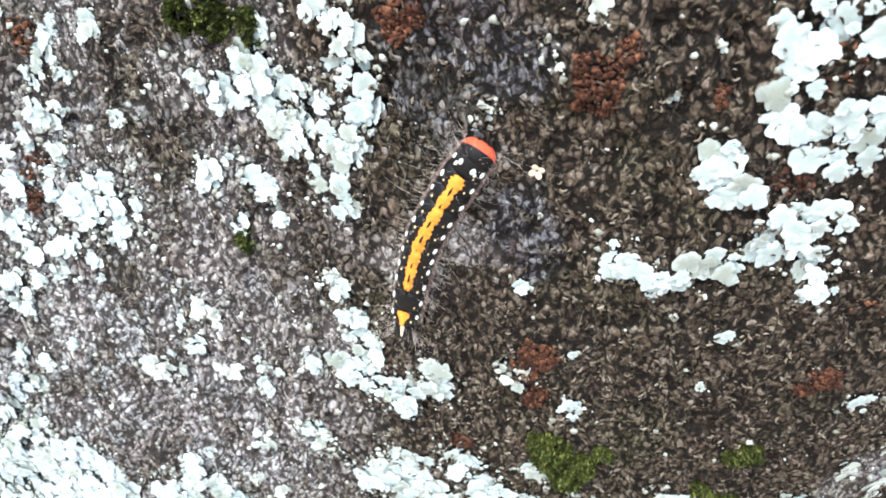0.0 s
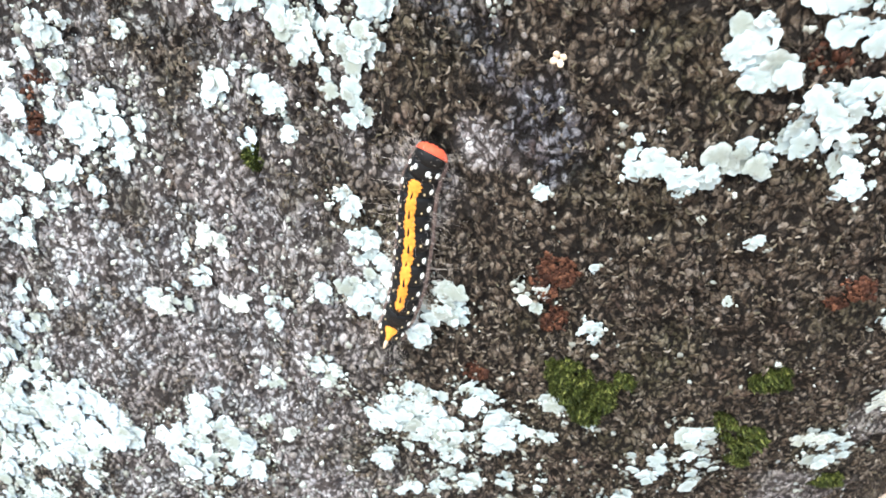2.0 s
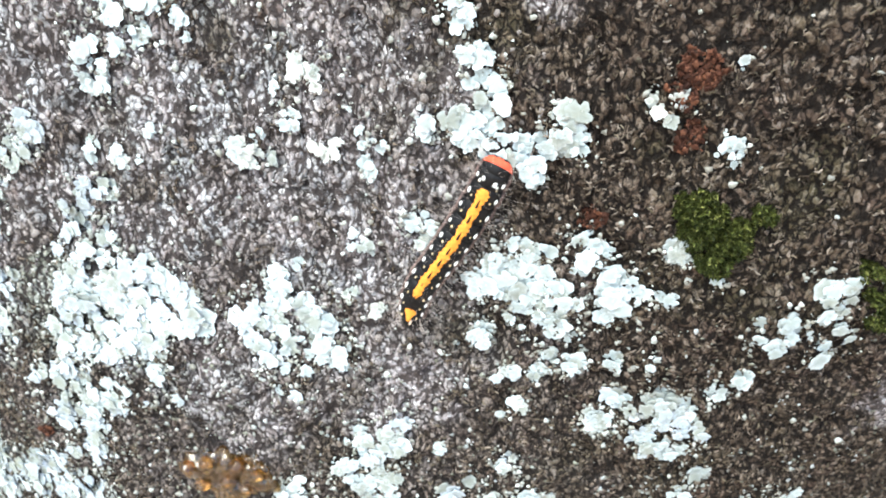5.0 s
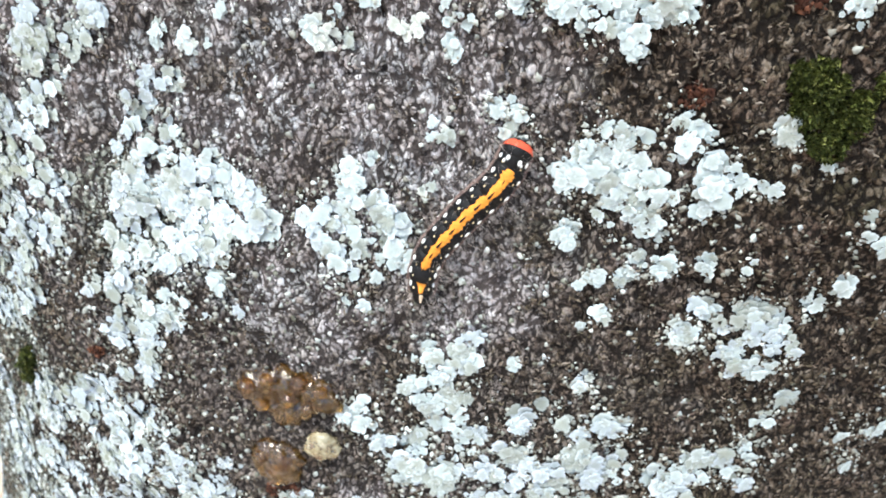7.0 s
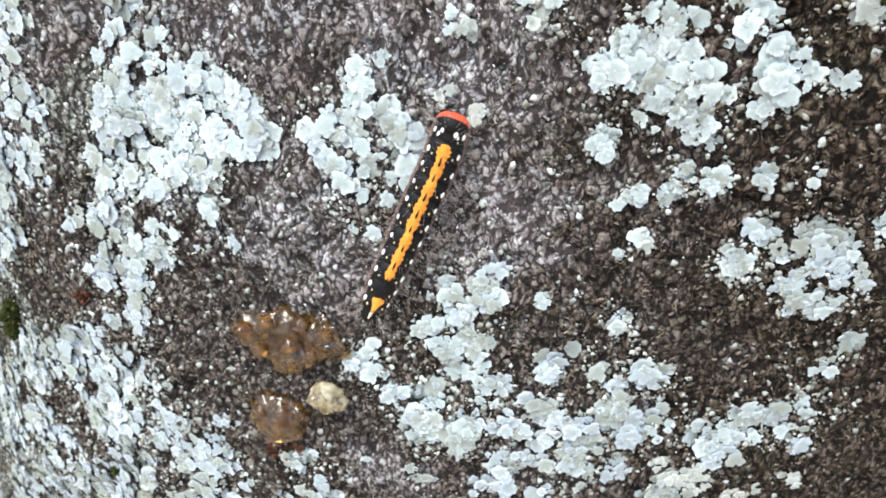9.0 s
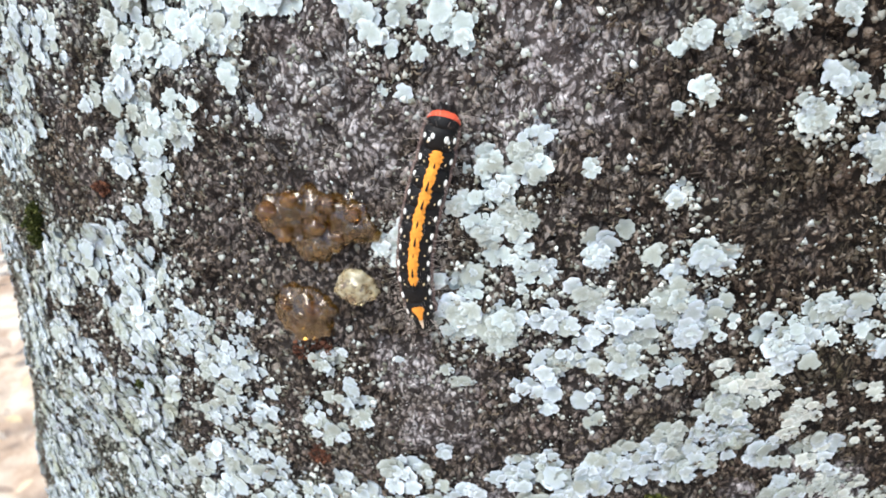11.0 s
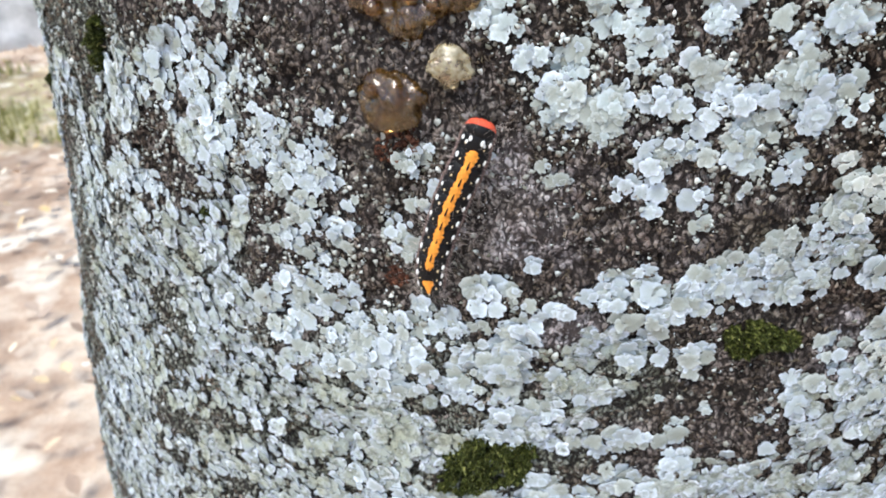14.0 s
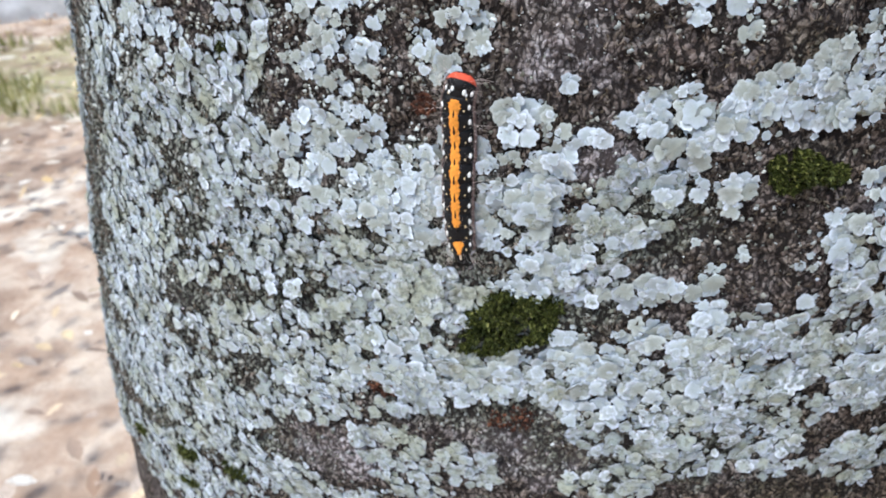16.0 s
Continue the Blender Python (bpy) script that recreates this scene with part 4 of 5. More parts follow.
lichen_colony("blue", 2.8, (-31.9, 1098.5, 3.8), (-33.5, 1093.8, 4.2), (-35.5, 1097.3, 4.2), (-35.4, 1089.8, 5.3), (-32.3, 1089.6, 5.2), (-28.7, 1090.3, 4.2), (-34.0, 1101.9, 2.9), (-30.9, 1092.9, 3.6))
lichen_colony("blue", 2.8, (-38.0, 1122.2, 3.0), (-35.9, 1125.5, 2.8), (-40.3, 1125.3, 3.4), (-42.1, 1118.6, 3.5), (-40.0, 1116.2, 3.5), (-41.5, 1111.6, 3.9))
lichen_colony("blue", 2.6, (-32.3, 1115.0, 3.0), (-34.6, 1109.4, 2.6), (-35.9, 1103.9, 2.3), (-31.4, 1108.5, 2.1), (-33.7, 1112.6, 2.1))
lichen_colony("blue", 2.8, (-43.4, 1103.7, 4.7), (-42.0, 1097.2, 4.7), (-46.1, 1090.1, 5.0), (-41.6, 1087.7, 4.9), (-46.6, 1077.8, 4.9), (-47.4, 1066.2, 3.8))
lichen_colony("blue", 2.6, (-37.1, 1078.4, 4.3), (-35.8, 1070.7, 5.5), (-35.3, 1062.8, 4.6), (-38.1, 1056.0, 3.3), (-32.6, 1075.6, 2.5))
lichen_colony("blue", 2.8, (-43.5, 1045.4, 6.1), (-48.6, 1024.3, 8.7), (-37.4, 1046.2, 6.3), (-35.2, 1039.8, 5.0), (-41.8, 1027.9, 7.0))
lichen_colony("blue", 2.6, (-31.3, 1041.0, 4.8), (-28.5, 1038.6, 3.7), (-33.0, 1050.8, 2.8))
lichen_colony("blue", 3.2, (-20.7, 1094.1, 3.7), (-18.8, 1096.1, 3.1), (-18.6, 1090.6, 3.5), (-15.3, 1096.4, 3.3), (-14.2, 1094.6, 2.9), (-17.3, 1089.7, 3.0), (-19.2, 1084.7, 2.7), (-20.0, 1081.8, 1.5), (-17.7, 1081.8, 1.5))
lichen_colony("white", 2.8, (-17.2, 1102.0, 2.4), (-17.8, 1103.3, 1.2))
lichen_colony("white", 3.4, (-0.8, 1103.7, 2.9), (1.3, 1104.8, 4.0), (2.7, 1109.0, 3.1), (4.1, 1103.3, 4.1), (4.7, 1097.2, 3.4), (2.2, 1097.9, 2.9), (5.7, 1100.5, 2.2))
lichen_colony("white", 3.4, (7.9, 1111.8, 2.7), (7.0, 1112.3, 1.8), (7.9, 1108.9, 1.5))
lichen_colony("white", 3.4, (9.2, 1103.9, 3.6), (8.5, 1101.2, 2.4), (10.3, 1105.6, 2.0))
lichen_colony("white", 2.3, (12.2, 1103.0, 1.5), (16.2, 1106.7, 1.0))
lichen_colony("white", 2.8, (13.6, 1110.9, 1.8))
lichen_colony("pale", 2.3, (-5.2, 1112.7, 1.9), (-4.5, 1110.4, 2.1))
lichen_colony("white", 2.0, (-8.3, 1121.8, 1.2), (-1.7, 1094.7, 1.5), (-0.8, 1095.7, 1.0))
lichen_colony("white", 3.2, (-11.7, 1069.6, 4.7), (-9.4, 1072.9, 2.6), (-13.5, 1064.9, 3.2), (-11.4, 1060.4, 4.1))
lichen_colony("white", 2.8, (-17.8, 1059.8, 3.7), (-16.1, 1060.9, 1.8))
lichen_colony("white", 2.8, (-14.4, 1051.6, 3.8), (-16.0, 1053.9, 2.0), (-12.7, 1055.2, 2.6), (-9.8, 1054.4, 3.0), (-11.9, 1046.6, 3.7), (-14.4, 1047.0, 3.1))
lichen_colony("blue", 3.2, (-5.9, 1058.8, 2.5), (-4.5, 1061.6, 1.0))
lichen_colony("pale", 2.2, (-0.9, 1066.6, 2.3), (7.0, 1101.5, 0.5))
lichen_colony("white", 3.1, (-2.4, 1059.1, 2.5), (0.6, 1057.7, 3.5))
lichen_colony("white", 3.4, (0.1, 1048.6, 5.0), (-1.7, 1050.5, 3.4), (1.7, 1046.7, 2.6))
lichen_colony("blue", 3.1, (-6.8, 1051.9, 3.6), (-5.8, 1047.6, 3.0), (-3.8, 1046.1, 3.7), (-9.0, 1048.6, 3.0))
lichen_colony("white", 3.1, (5.3, 1044.5, 4.1), (8.0, 1046.9, 4.5), (10.7, 1049.5, 4.0), (13.0, 1048.8, 2.6), (10.2, 1045.0, 2.1))
lichen_colony("white", 2.8, (6.6, 1077.2, 2.3), (9.2, 1081.6, 1.6))
lichen_colony("white", 2.3, (8.9, 1090.5, 1.5), (11.5, 1090.1, 1.7), (4.8, 1089.7, 2.0), (6.0, 1090.0, 1.3), (0.6, 1087.3, 1.0), (1.0, 1081.2, 1.1))
lichen_colony("blue", 3.2, (10.7, 1077.1, 3.5), (12.7, 1079.7, 3.7), (14.0, 1075.0, 3.2), (10.3, 1071.4, 2.4))
lichen_colony("white", 3.1, (12.4, 1069.9, 3.3), (14.7, 1063.0, 2.5), (12.9, 1057.9, 2.1), (10.3, 1057.0, 1.2))
lichen_colony("white", 3.1, (17.4, 1087.0, 2.3), (16.5, 1087.5, 1.0))
lichen_colony("white", 2.8, (21.8, 1052.6, 2.8), (18.9, 1051.5, 2.2), (20.2, 1042.8, 2.3))
lichen_colony("blue", 3.2, (-9.9, 1074.1, 3.1), (-9.4, 1070.5, 1.9), (-11.8, 1068.3, 2.6))
lichen_colony("grey", 3.4, (-11.2, 1064.1, 3.6), (-12.3, 1061.7, 2.8), (-10.1, 1064.2, 2.0), (-12.5, 1071.5, 2.0), (-14.2, 1065.9, 2.2))
lichen_colony("grey", 3.4, (-14.0, 1049.1, 2.5), (-13.8, 1053.8, 1.6))
lichen_colony("blue", 3.2, (-2.7, 1059.9, 2.6), (-1.7, 1060.0, 1.8), (-1.4, 1055.6, 2.0), (-4.1, 1059.1, 1.1))
lichen_colony("white", 3.4, (-5.8, 1059.0, 2.0))
lichen_colony("blue", 3.7, (1.3, 1057.1, 2.8), (0.5, 1047.8, 3.7), (1.6, 1049.6, 2.7), (-0.2, 1045.9, 2.9))
lichen_colony("white", 3.7, (-3.6, 1043.0, 3.2), (-1.6, 1038.1, 2.4), (-4.2, 1046.2, 2.0), (-3.5, 1038.1, 2.2))
lichen_colony("blue", 3.2, (-5.9, 1050.1, 2.3), (-8.0, 1048.3, 2.6), (-9.3, 1048.3, 2.3), (-7.0, 1042.3, 2.8), (-9.4, 1042.2, 2.2))
lichen_colony("blue", 2.6, (-9.3, 1056.4, 2.2), (-10.3, 1057.4, 1.4), (-11.4, 1048.3, 2.5), (-11.7, 1044.4, 2.2))
lichen_colony("blue", 3.7, (5.7, 1040.7, 3.5), (4.9, 1044.0, 2.5), (6.8, 1042.9, 2.1))
lichen_colony("blue", 3.4, (9.1, 1046.6, 3.2), (10.8, 1048.4, 3.7), (11.3, 1042.1, 2.8))
lichen_colony("blue", 2.8, (-19.0, 1059.7, 1.8), (-18.6, 1062.4, 1.3))
lichen_colony("blue", 2.8, (-32.1, 1043.6, 2.1), (-33.0, 1045.4, 1.5))
lichen_colony("blue", 2.6, (-20.9, 1033.6, 3.3), (-21.7, 1038.9, 2.1), (-20.1, 1030.4, 2.8), (-21.8, 1025.2, 2.5))
lichen_colony("blue", 2.0, (-28.3, 1078.3, 1.6), (-27.2, 1078.3, 1.3), (-29.1, 1077.8, 0.8))
lichen_colony("white", 2.6, (-0.2, 1086.2, 1.3), (0.8, 1087.8, 0.7))
lichen_colony("white", 2.6, (3.0, 1088.6, 1.7), (5.5, 1088.8, 1.7), (2.1, 1086.9, 1.1))
lichen_colony("white", 2.8, (0.8, 1080.7, 1.1), (-0.7, 1079.0, 0.6))
lichen_colony("blue", 3.2, (6.7, 1078.3, 1.9), (7.2, 1076.7, 1.2), (8.7, 1082.3, 1.8))
lichen_colony("blue", 3.4, (9.9, 1077.1, 2.8), (9.7, 1072.3, 1.8))
lichen_colony("blue", 2.2, (-1.0, 1067.3, 1.5), (-0.5, 1065.6, 1.0))
lichen_colony("blue", 2.8, (-32.2, 1044.5, 3.4), (-32.3, 1038.4, 2.6), (-30.2, 1035.5, 3.7), (-27.9, 1033.9, 3.8), (-33.2, 1039.6, 1.8))
lichen_colony("blue", 2.8, (-26.3, 1028.6, 3.7), (-27.0, 1022.3, 4.4), (-29.1, 1026.8, 4.7), (-26.0, 1030.7, 2.2))
lichen_colony("blue", 2.0, (-22.5, 1039.9, 2.0), (-21.4, 1040.8, 1.3), (-22.9, 1028.4, 2.0), (-23.6, 1031.1, 1.2), (-27.7, 1045.0, 1.2), (-26.7, 1045.5, 0.8))
lichen_colony("blue", 2.2, (-15.0, 1038.5, 1.0), (-13.7, 1036.4, 1.0), (-15.0, 1022.7, 1.2), (-17.6, 1040.1, 1.1), (-16.1, 1018.6, 1.6), (-14.6, 1036.4, 0.7))
lichen_colony("blue", 3.1, (-10.8, 1034.6, 1.8), (-10.0, 1035.3, 1.6), (-8.9, 1032.9, 2.0), (-11.7, 1033.4, 1.3))
lichen_colony("blue", 3.1, (-6.5, 1033.2, 2.3), (-6.7, 1030.5, 2.0))
lichen_colony("blue", 3.2, (-10.2, 1018.9, 3.0), (-9.4, 1021.9, 1.5))
lichen_colony("blue", 3.7, (-5.8, 1006.1, 3.1), (-6.3, 1003.9, 1.8))
lichen_colony("white", 2.3, (-6.2, 990.6, 2.1), (-5.0, 994.2, 1.2), (-7.5, 996.9, 1.0))
lichen_colony("blue", 3.1, (-4.5, 1036.8, 3.2), (-4.2, 1041.7, 3.1), (-1.8, 1037.8, 1.9), (-2.9, 1044.0, 2.3))
lichen_colony("blue", 3.1, (-8.2, 1042.8, 3.1), (-8.9, 1038.8, 2.4), (-6.8, 1041.1, 2.0))
lichen_colony("blue", 3.1, (-6.5, 1051.0, 2.5), (-3.6, 1047.1, 2.7))
lichen_colony("blue", 3.1, (-14.1, 1046.9, 3.4), (-15.1, 1048.9, 2.3), (-12.4, 1044.6, 2.4))
lichen_colony("blue", 3.1, (-0.5, 1046.0, 3.8), (0.6, 1048.2, 3.0), (-1.6, 1050.6, 2.9))
lichen_sheet(3.5, (-39.9, 1052.3, 5.2), (-35.7, 1051.1, 4.5), (-35.3, 1044.8, 3.7), (-44.6, 1043.4, 6.2), (-48.7, 1034.6, 6.4), (-43.7, 1031.3, 5.4), (-48.9, 1018.1, 7.5), (-44.5, 1051.6, 4.0), (-54.2, 1046.6, 4.6), (-51.9, 1040.3, 4.6))
lichen_sheet(3.5, (-35.5, 1021.7, 8.2), (-40.6, 1014.3, 9.1), (-43.7, 998.9, 10.1), (-34.0, 1006.4, 9.8), (-27.6, 1010.7, 8.6), (-38.6, 1022.2, 4.3), (-36.7, 1040.6, 4.8), (-34.7, 1034.2, 3.9), (-45.7, 1009.3, 7.5), (-32.8, 1029.7, 3.9))
lichen_sheet(3.6, (-23.2, 1005.7, 6.5), (-24.6, 997.5, 9.8), (-30.7, 989.7, 11.8), (-37.8, 983.8, 11.3), (-42.4, 971.9, 9.8), (-37.4, 954.1, 13.9), (-29.2, 965.5, 12.8), (-23.0, 982.0, 11.4), (-46.3, 934.3, 10.0))
lichen_sheet(3.8, (-19.7, 1001.1, 8.3), (-16.6, 1000.8, 7.7), (-15.4, 1009.1, 3.3), (-11.5, 996.8, 6.7), (-13.1, 989.1, 5.6), (-19.1, 984.4, 5.9), (-21.7, 962.6, 9.3), (-26.6, 951.2, 10.0), (-16.9, 966.2, 7.8))
lichen_sheet(4.0, (-12.4, 969.5, 9.2), (-8.0, 975.8, 8.9), (-4.9, 975.5, 8.9), (-1.5, 971.6, 9.0), (2.0, 989.9, 6.5), (0.6, 997.9, 5.3), (3.2, 999.6, 5.3), (4.9, 971.3, 8.1), (-6.8, 985.4, 4.0))
lichen_sheet(4.0, (-9.3, 1010.6, 4.7), (-7.9, 1014.8, 4.9), (-10.4, 1007.3, 4.2), (-8.8, 1006.3, 4.2), (-5.6, 1018.7, 4.5), (-2.6, 1019.4, 4.8), (-0.4, 1020.1, 4.8), (1.6, 1024.6, 4.3), (2.0, 1031.0, 2.9))
lichen_sheet(3.8, (-21.9, 968.0, 8.7), (-19.3, 964.0, 5.8), (-16.3, 965.6, 5.3), (-20.7, 944.3, 8.9), (-17.2, 942.1, 5.8), (-35.5, 936.0, 9.8), (-31.5, 943.8, 7.3), (-31.9, 929.3, 6.3), (-28.0, 926.9, 7.4), (-37.4, 901.7, 8.9), (-21.1, 931.4, 7.4), (-41.5, 911.2, 8.2), (-38.4, 941.8, 8.5))
lichen_sheet(4.0, (-11.3, 965.6, 8.9), (-9.4, 955.8, 9.2), (-8.6, 941.8, 6.3), (-11.6, 941.4, 3.0), (-6.7, 961.5, 11.0), (-4.7, 949.4, 8.3), (-1.4, 946.8, 6.2), (-2.1, 960.6, 10.5), (1.9, 964.8, 8.9), (4.7, 945.0, 8.5))
moss_clump((-4.5, 1179.5, 3.9), (-7.1, 1179.6, 2.6), (-1.3, 1179.2, 2.5))
moss_clump((15.1, 1117.6, 3.8), (16.7, 1113.6, 3.4), (14.3, 1114.2, 2.4), (18.3, 1118.2, 1.7))
moss_clump((-6.1, 1148.6, 1.8))
moss_clump((27.3, 1119.7, 2.7), (26.3, 1118.6, 1.5))
moss_clump((26.5, 1104.8, 3.7), (24.9, 1108.5, 2.3), (26.1, 1099.7, 2.1))
moss_clump((33.5, 1086.4, 3.1))
moss_clump((14.9, 1115.6, 3.5), (16.7, 1114.3, 3.5), (14.2, 1118.5, 2.1), (15.7, 1110.3, 2.6))
moss_clump((-47.1, 1053.6, 2.5), (-47.1, 1050.5, 2.1), (-47.1, 1056.7, 1.9))
moss_clump((-58.2, 1041.2, 2.0))
moss_clump((-15.8, 980.2, 5.9), (-17.2, 975.2, 3.4), (-14.7, 983.4, 3.7), (-16.6, 984.8, 3.1))
moss_clump((-3.0, 1008.0, 3.3), (-3.7, 1010.2, 2.0))
moss_clump((-0.8, 1008.1, 2.3))
moss_clump((-35.5, 1025.4, 1.6))
moss_clump((-2.6, 1009.0, 3.7))
moss_clump((-36.6, 917.1, 3.0), (-36.7, 904.0, 2.5))
moss_clump((-42.8, 908.6, 2.7))
moss_clump((-32.2, 919.1, 2.8))
rust_patch((29.7, 1137.3, 2.2), (29.1, 1134.5, 1.5))
rust_patch((14.5, 1137.8, 3.0), (14.4, 1128.3, 2.5), (13.9, 1134.3, 1.9))
rust_patch((17.7, 1177.9, 2.6), (17.6, 1175.4, 2.1), (18.8, 1180.4, 1.7))
rust_patch((8.4, 1180.9, 2.7), (9.4, 1182.0, 1.5))
rust_patch((22.5, 1176.5, 1.5))
rust_patch((30.7, 1150.2, 2.3), (26.1, 1178.5, 1.4))
rust_patch((-24.7, 1157.0, 2.2), (-25.5, 1151.6, 2.2), (-21.3, 1175.6, 2.3))
rust_patch((25.4, 1167.3, 2.0), (26.5, 1181.6, 1.1))
rust_patch((8.3, 1115.8, 1.8))
rust_patch((-22.6, 1019.4, 1.5), (-23.1, 1042.0, 3.4))
rust_patch((-22.5, 1019.8, 1.7))
rust_patch((-39.1, 1065.0, 1.3))
rust_patch((-22.2, 961.2, 2.3))
rust_patch((-15.4, 957.3, 3.3), (-23.0, 959.8, 1.1))
lichen_colony("blue", 2.6, (0.8, 1029.3, 3.3), (2.4, 1025.4, 3.3), (0.4, 1022.9, 3.0), (-1.3, 1026.9, 2.0))
lichen_colony("blue", 2.6, (-4.2, 1022.5, 2.9), (-2.4, 1023.3, 2.5), (-1.3, 1018.2, 2.6), (-5.0, 1018.7, 2.6))
lichen_colony("blue", 2.4, (-16.2, 1053.8, 2.0), (-13.7, 1053.7, 2.3), (-11.7, 1049.1, 1.5))
lichen_colony("white", 2.0, (-18.6, 1170.5, 1.1), (-21.9, 1170.3, 1.6), (-20.4, 1165.7, 1.3), (-18.5, 1177.9, 1.2), (-22.3, 1178.4, 1.2))
lichen_colony("white", 2.0, (-18.9, 1146.0, 1.7), (-22.2, 1141.7, 1.6), (-28.7, 1121.8, 2.5), (-26.1, 1125.7, 1.3), (-19.1, 1123.5, 2.1), (-17.2, 1126.1, 1.5))
lichen_colony("white", 1.8, (4.5, 1121.6, 1.2), (7.0, 1108.5, 1.9), (2.4, 1138.2, 1.2), (0.3, 1160.8, 0.9))
lichen_colony("pale", 1.8, (-12.8, 1135.1, 2.1), (-11.2, 1135.7, 1.4), (-12.0, 1123.9, 1.5), (-18.8, 1121.5, 1.4), (-10.4, 1124.1, 1.5))
lichen_colony("pale", 1.8, (-5.5, 1112.4, 1.9), (-9.4, 1108.9, 1.4), (-11.4, 1100.2, 1.7), (-9.6, 1098.2, 1.3))
lichen_colony("pale", 1.8, (-18.1, 1122.7, 2.0), (-18.9, 1124.1, 1.4), (-16.8, 1121.5, 1.3), (-29.1, 1120.9, 1.6), (-27.8, 1121.4, 1.0))
lichen_colony("white", 1.8, (-10.7, 1109.6, 1.3), (-6.0, 1071.1, 1.3), (-18.5, 1103.2, 0.8), (-15.7, 1105.1, 1.0))
lichen_colony("white", 1.8, (-27.9, 1121.0, 1.9), (-31.0, 1115.8, 1.8), (-21.1, 1138.8, 1.1), (-31.5, 1122.5, 2.3))
lichen_colony("blue", 3.0, (4.4, 1019.6, 4.1), (7.0, 1012.7, 4.9), (8.2, 1020.7, 3.5), (2.7, 1020.1, 2.6))
lichen_colony("blue", 3.0, (5.1, 1007.2, 4.3), (8.9, 998.3, 5.5), (6.7, 998.2, 3.9), (2.0, 1005.8, 2.8))
lichen_colony("blue", 3.0, (3.9, 995.5, 4.5), (0.5, 997.0, 4.3), (7.8, 988.6, 4.7), (-0.8, 993.3, 3.0))
lichen_colony("pale", 2.4, (2.2, 1032.9, 4.0), (4.0, 1034.8, 3.1), (6.5, 1029.4, 3.5), (8.6, 1031.2, 2.3), (1.5, 1038.5, 1.7))
lichen_colony("pale", 2.4, (10.3, 1021.6, 3.3), (7.3, 1018.9, 2.6), (5.8, 1024.7, 2.2), (10.8, 1031.6, 1.7))
lichen_colony("blue", 3.0, (-1.9, 1023.2, 4.0), (-3.9, 1019.2, 4.0), (-5.3, 1022.4, 2.9), (-0.1, 1017.7, 3.3))
lichen_colony("blue", 3.0, (-9.6, 1019.1, 4.1), (-7.2, 1016.5, 3.2), (-11.2, 1016.5, 2.4))
lichen_sheet(3.4, (-17.1, 1017.2, 3.9), (-14.2, 1013.4, 4.5), (-11.3, 1009.3, 4.5), (-12.3, 1002.3, 5.6), (-15.7, 1004.2, 5.6), (-9.7, 998.9, 4.1), (-17.4, 1008.4, 4.7), (-20.3, 1012.1, 4.1), (-8.8, 1007.1, 3.3), (-8.6, 1017.8, 2.6))
blob("resin_drop", -25.2, 1063.1, 4.5, 0.55, RESIN, "glossy amber-brown drop of tree resin on the bark", 1)
blob("resin_drop", -23.2, 1060.2, 3.8, 0.55, RESIN, "glossy amber-brown drop of tree resin on the bark", 2)
blob("resin_drop", -21.2, 1063.2, 4.5, 0.55, RESIN, "glossy amber-brown drop of tree resin on the bark", 3)
blob("resin_drop", -23.5, 1064.6, 3.7, 0.55, RESIN, "glossy amber-brown drop of tree resin on the bark", 4)
blob("resin_drop", -23.8, 1048.2, 5.1, 0.5, RESIN, "glossy amber drop of tree resin on the bark", 5)
for th, z, r, seed in ((-25.9, 1064.9, 1.5, 11), (-24.4, 1066.6, 1.3, 12), (-22.2, 1065.8, 1.6, 13), (-20.4, 1064.9, 1.2, 14), (-24.9, 1061.2, 1.4, 15), (-22.9, 1062.6, 1.7, 16), (-21.3, 1061.4, 1.1, 17), (-24.6, 1049.9, 1.3, 18), (-22.9, 1049.0, 1.4, 19)):
    blob("resin_bead", th, z, r, 0.9, RESIN, "small glossy amber bead on a larger resin drop", seed, 0.2, 0.0020)
blob("resin_bead", -20.4, 1053.2, 3.0, 0.75, PALE_RESIN, "pale honey-coloured bead of resin on the bark", 6)
bud_scale(15.0, 1165.9, 0.9)
lichen_colony("pale", 2.2, (34, 1112, 3), (37, 1105, 4), (31, 1103, 2.5), (36, 1117, 2))
lichen_colony("pale", 2.0, (9, 1008, 5), (5, 1003, 5), (12, 1004, 4), (7, 1014, 3))
lichen_colony("blue", 2.6, (-35.5, 1074, 4), (-34, 1067, 4), (-36, 1083, 4))
lichen_sheet(3.6, (1, 986, 5.5), (3, 978, 6.5), (5.5, 990, 6), (-1.5, 977, 5.5), (4, 998, 5), (-12.5, 996, 5.5), (-15, 990, 5), (-10, 987, 4.5), (5, 966, 7), (8, 978, 6))
lichen_sheet(2.8, (-48.5, 1079, 6), (-45.5, 1083, 3.5), (-46, 1072, 3.5), (-45, 1090, 4), (-51, 1088, 6), (-48, 1094, 5), (-46, 1110, 5), (-50, 1066, 5), (-41, 1121, 4), (-52, 1101, 7), (-45.5, 1101, 4), (-52, 1112, 6))
lichen_sheet(3.0, (-60, 1078, 11), (-62, 1060, 12), (-60, 1040, 13), (-62, 1020, 14), (-60, 1000, 15), (-64, 980, 15), (-56, 965, 15), (-64, 945, 16), (-56, 925, 16), (-70, 1000, 12), (-72, 960, 14), (-68, 905, 14), (-50, 900, 14), (-70, 1040, 10))
lichen_sheet(3.0, (-44, 985, 12), (-44, 960, 13), (-42, 935, 13), (-34, 915, 14), (-26, 925, 10), (-40, 895, 12))
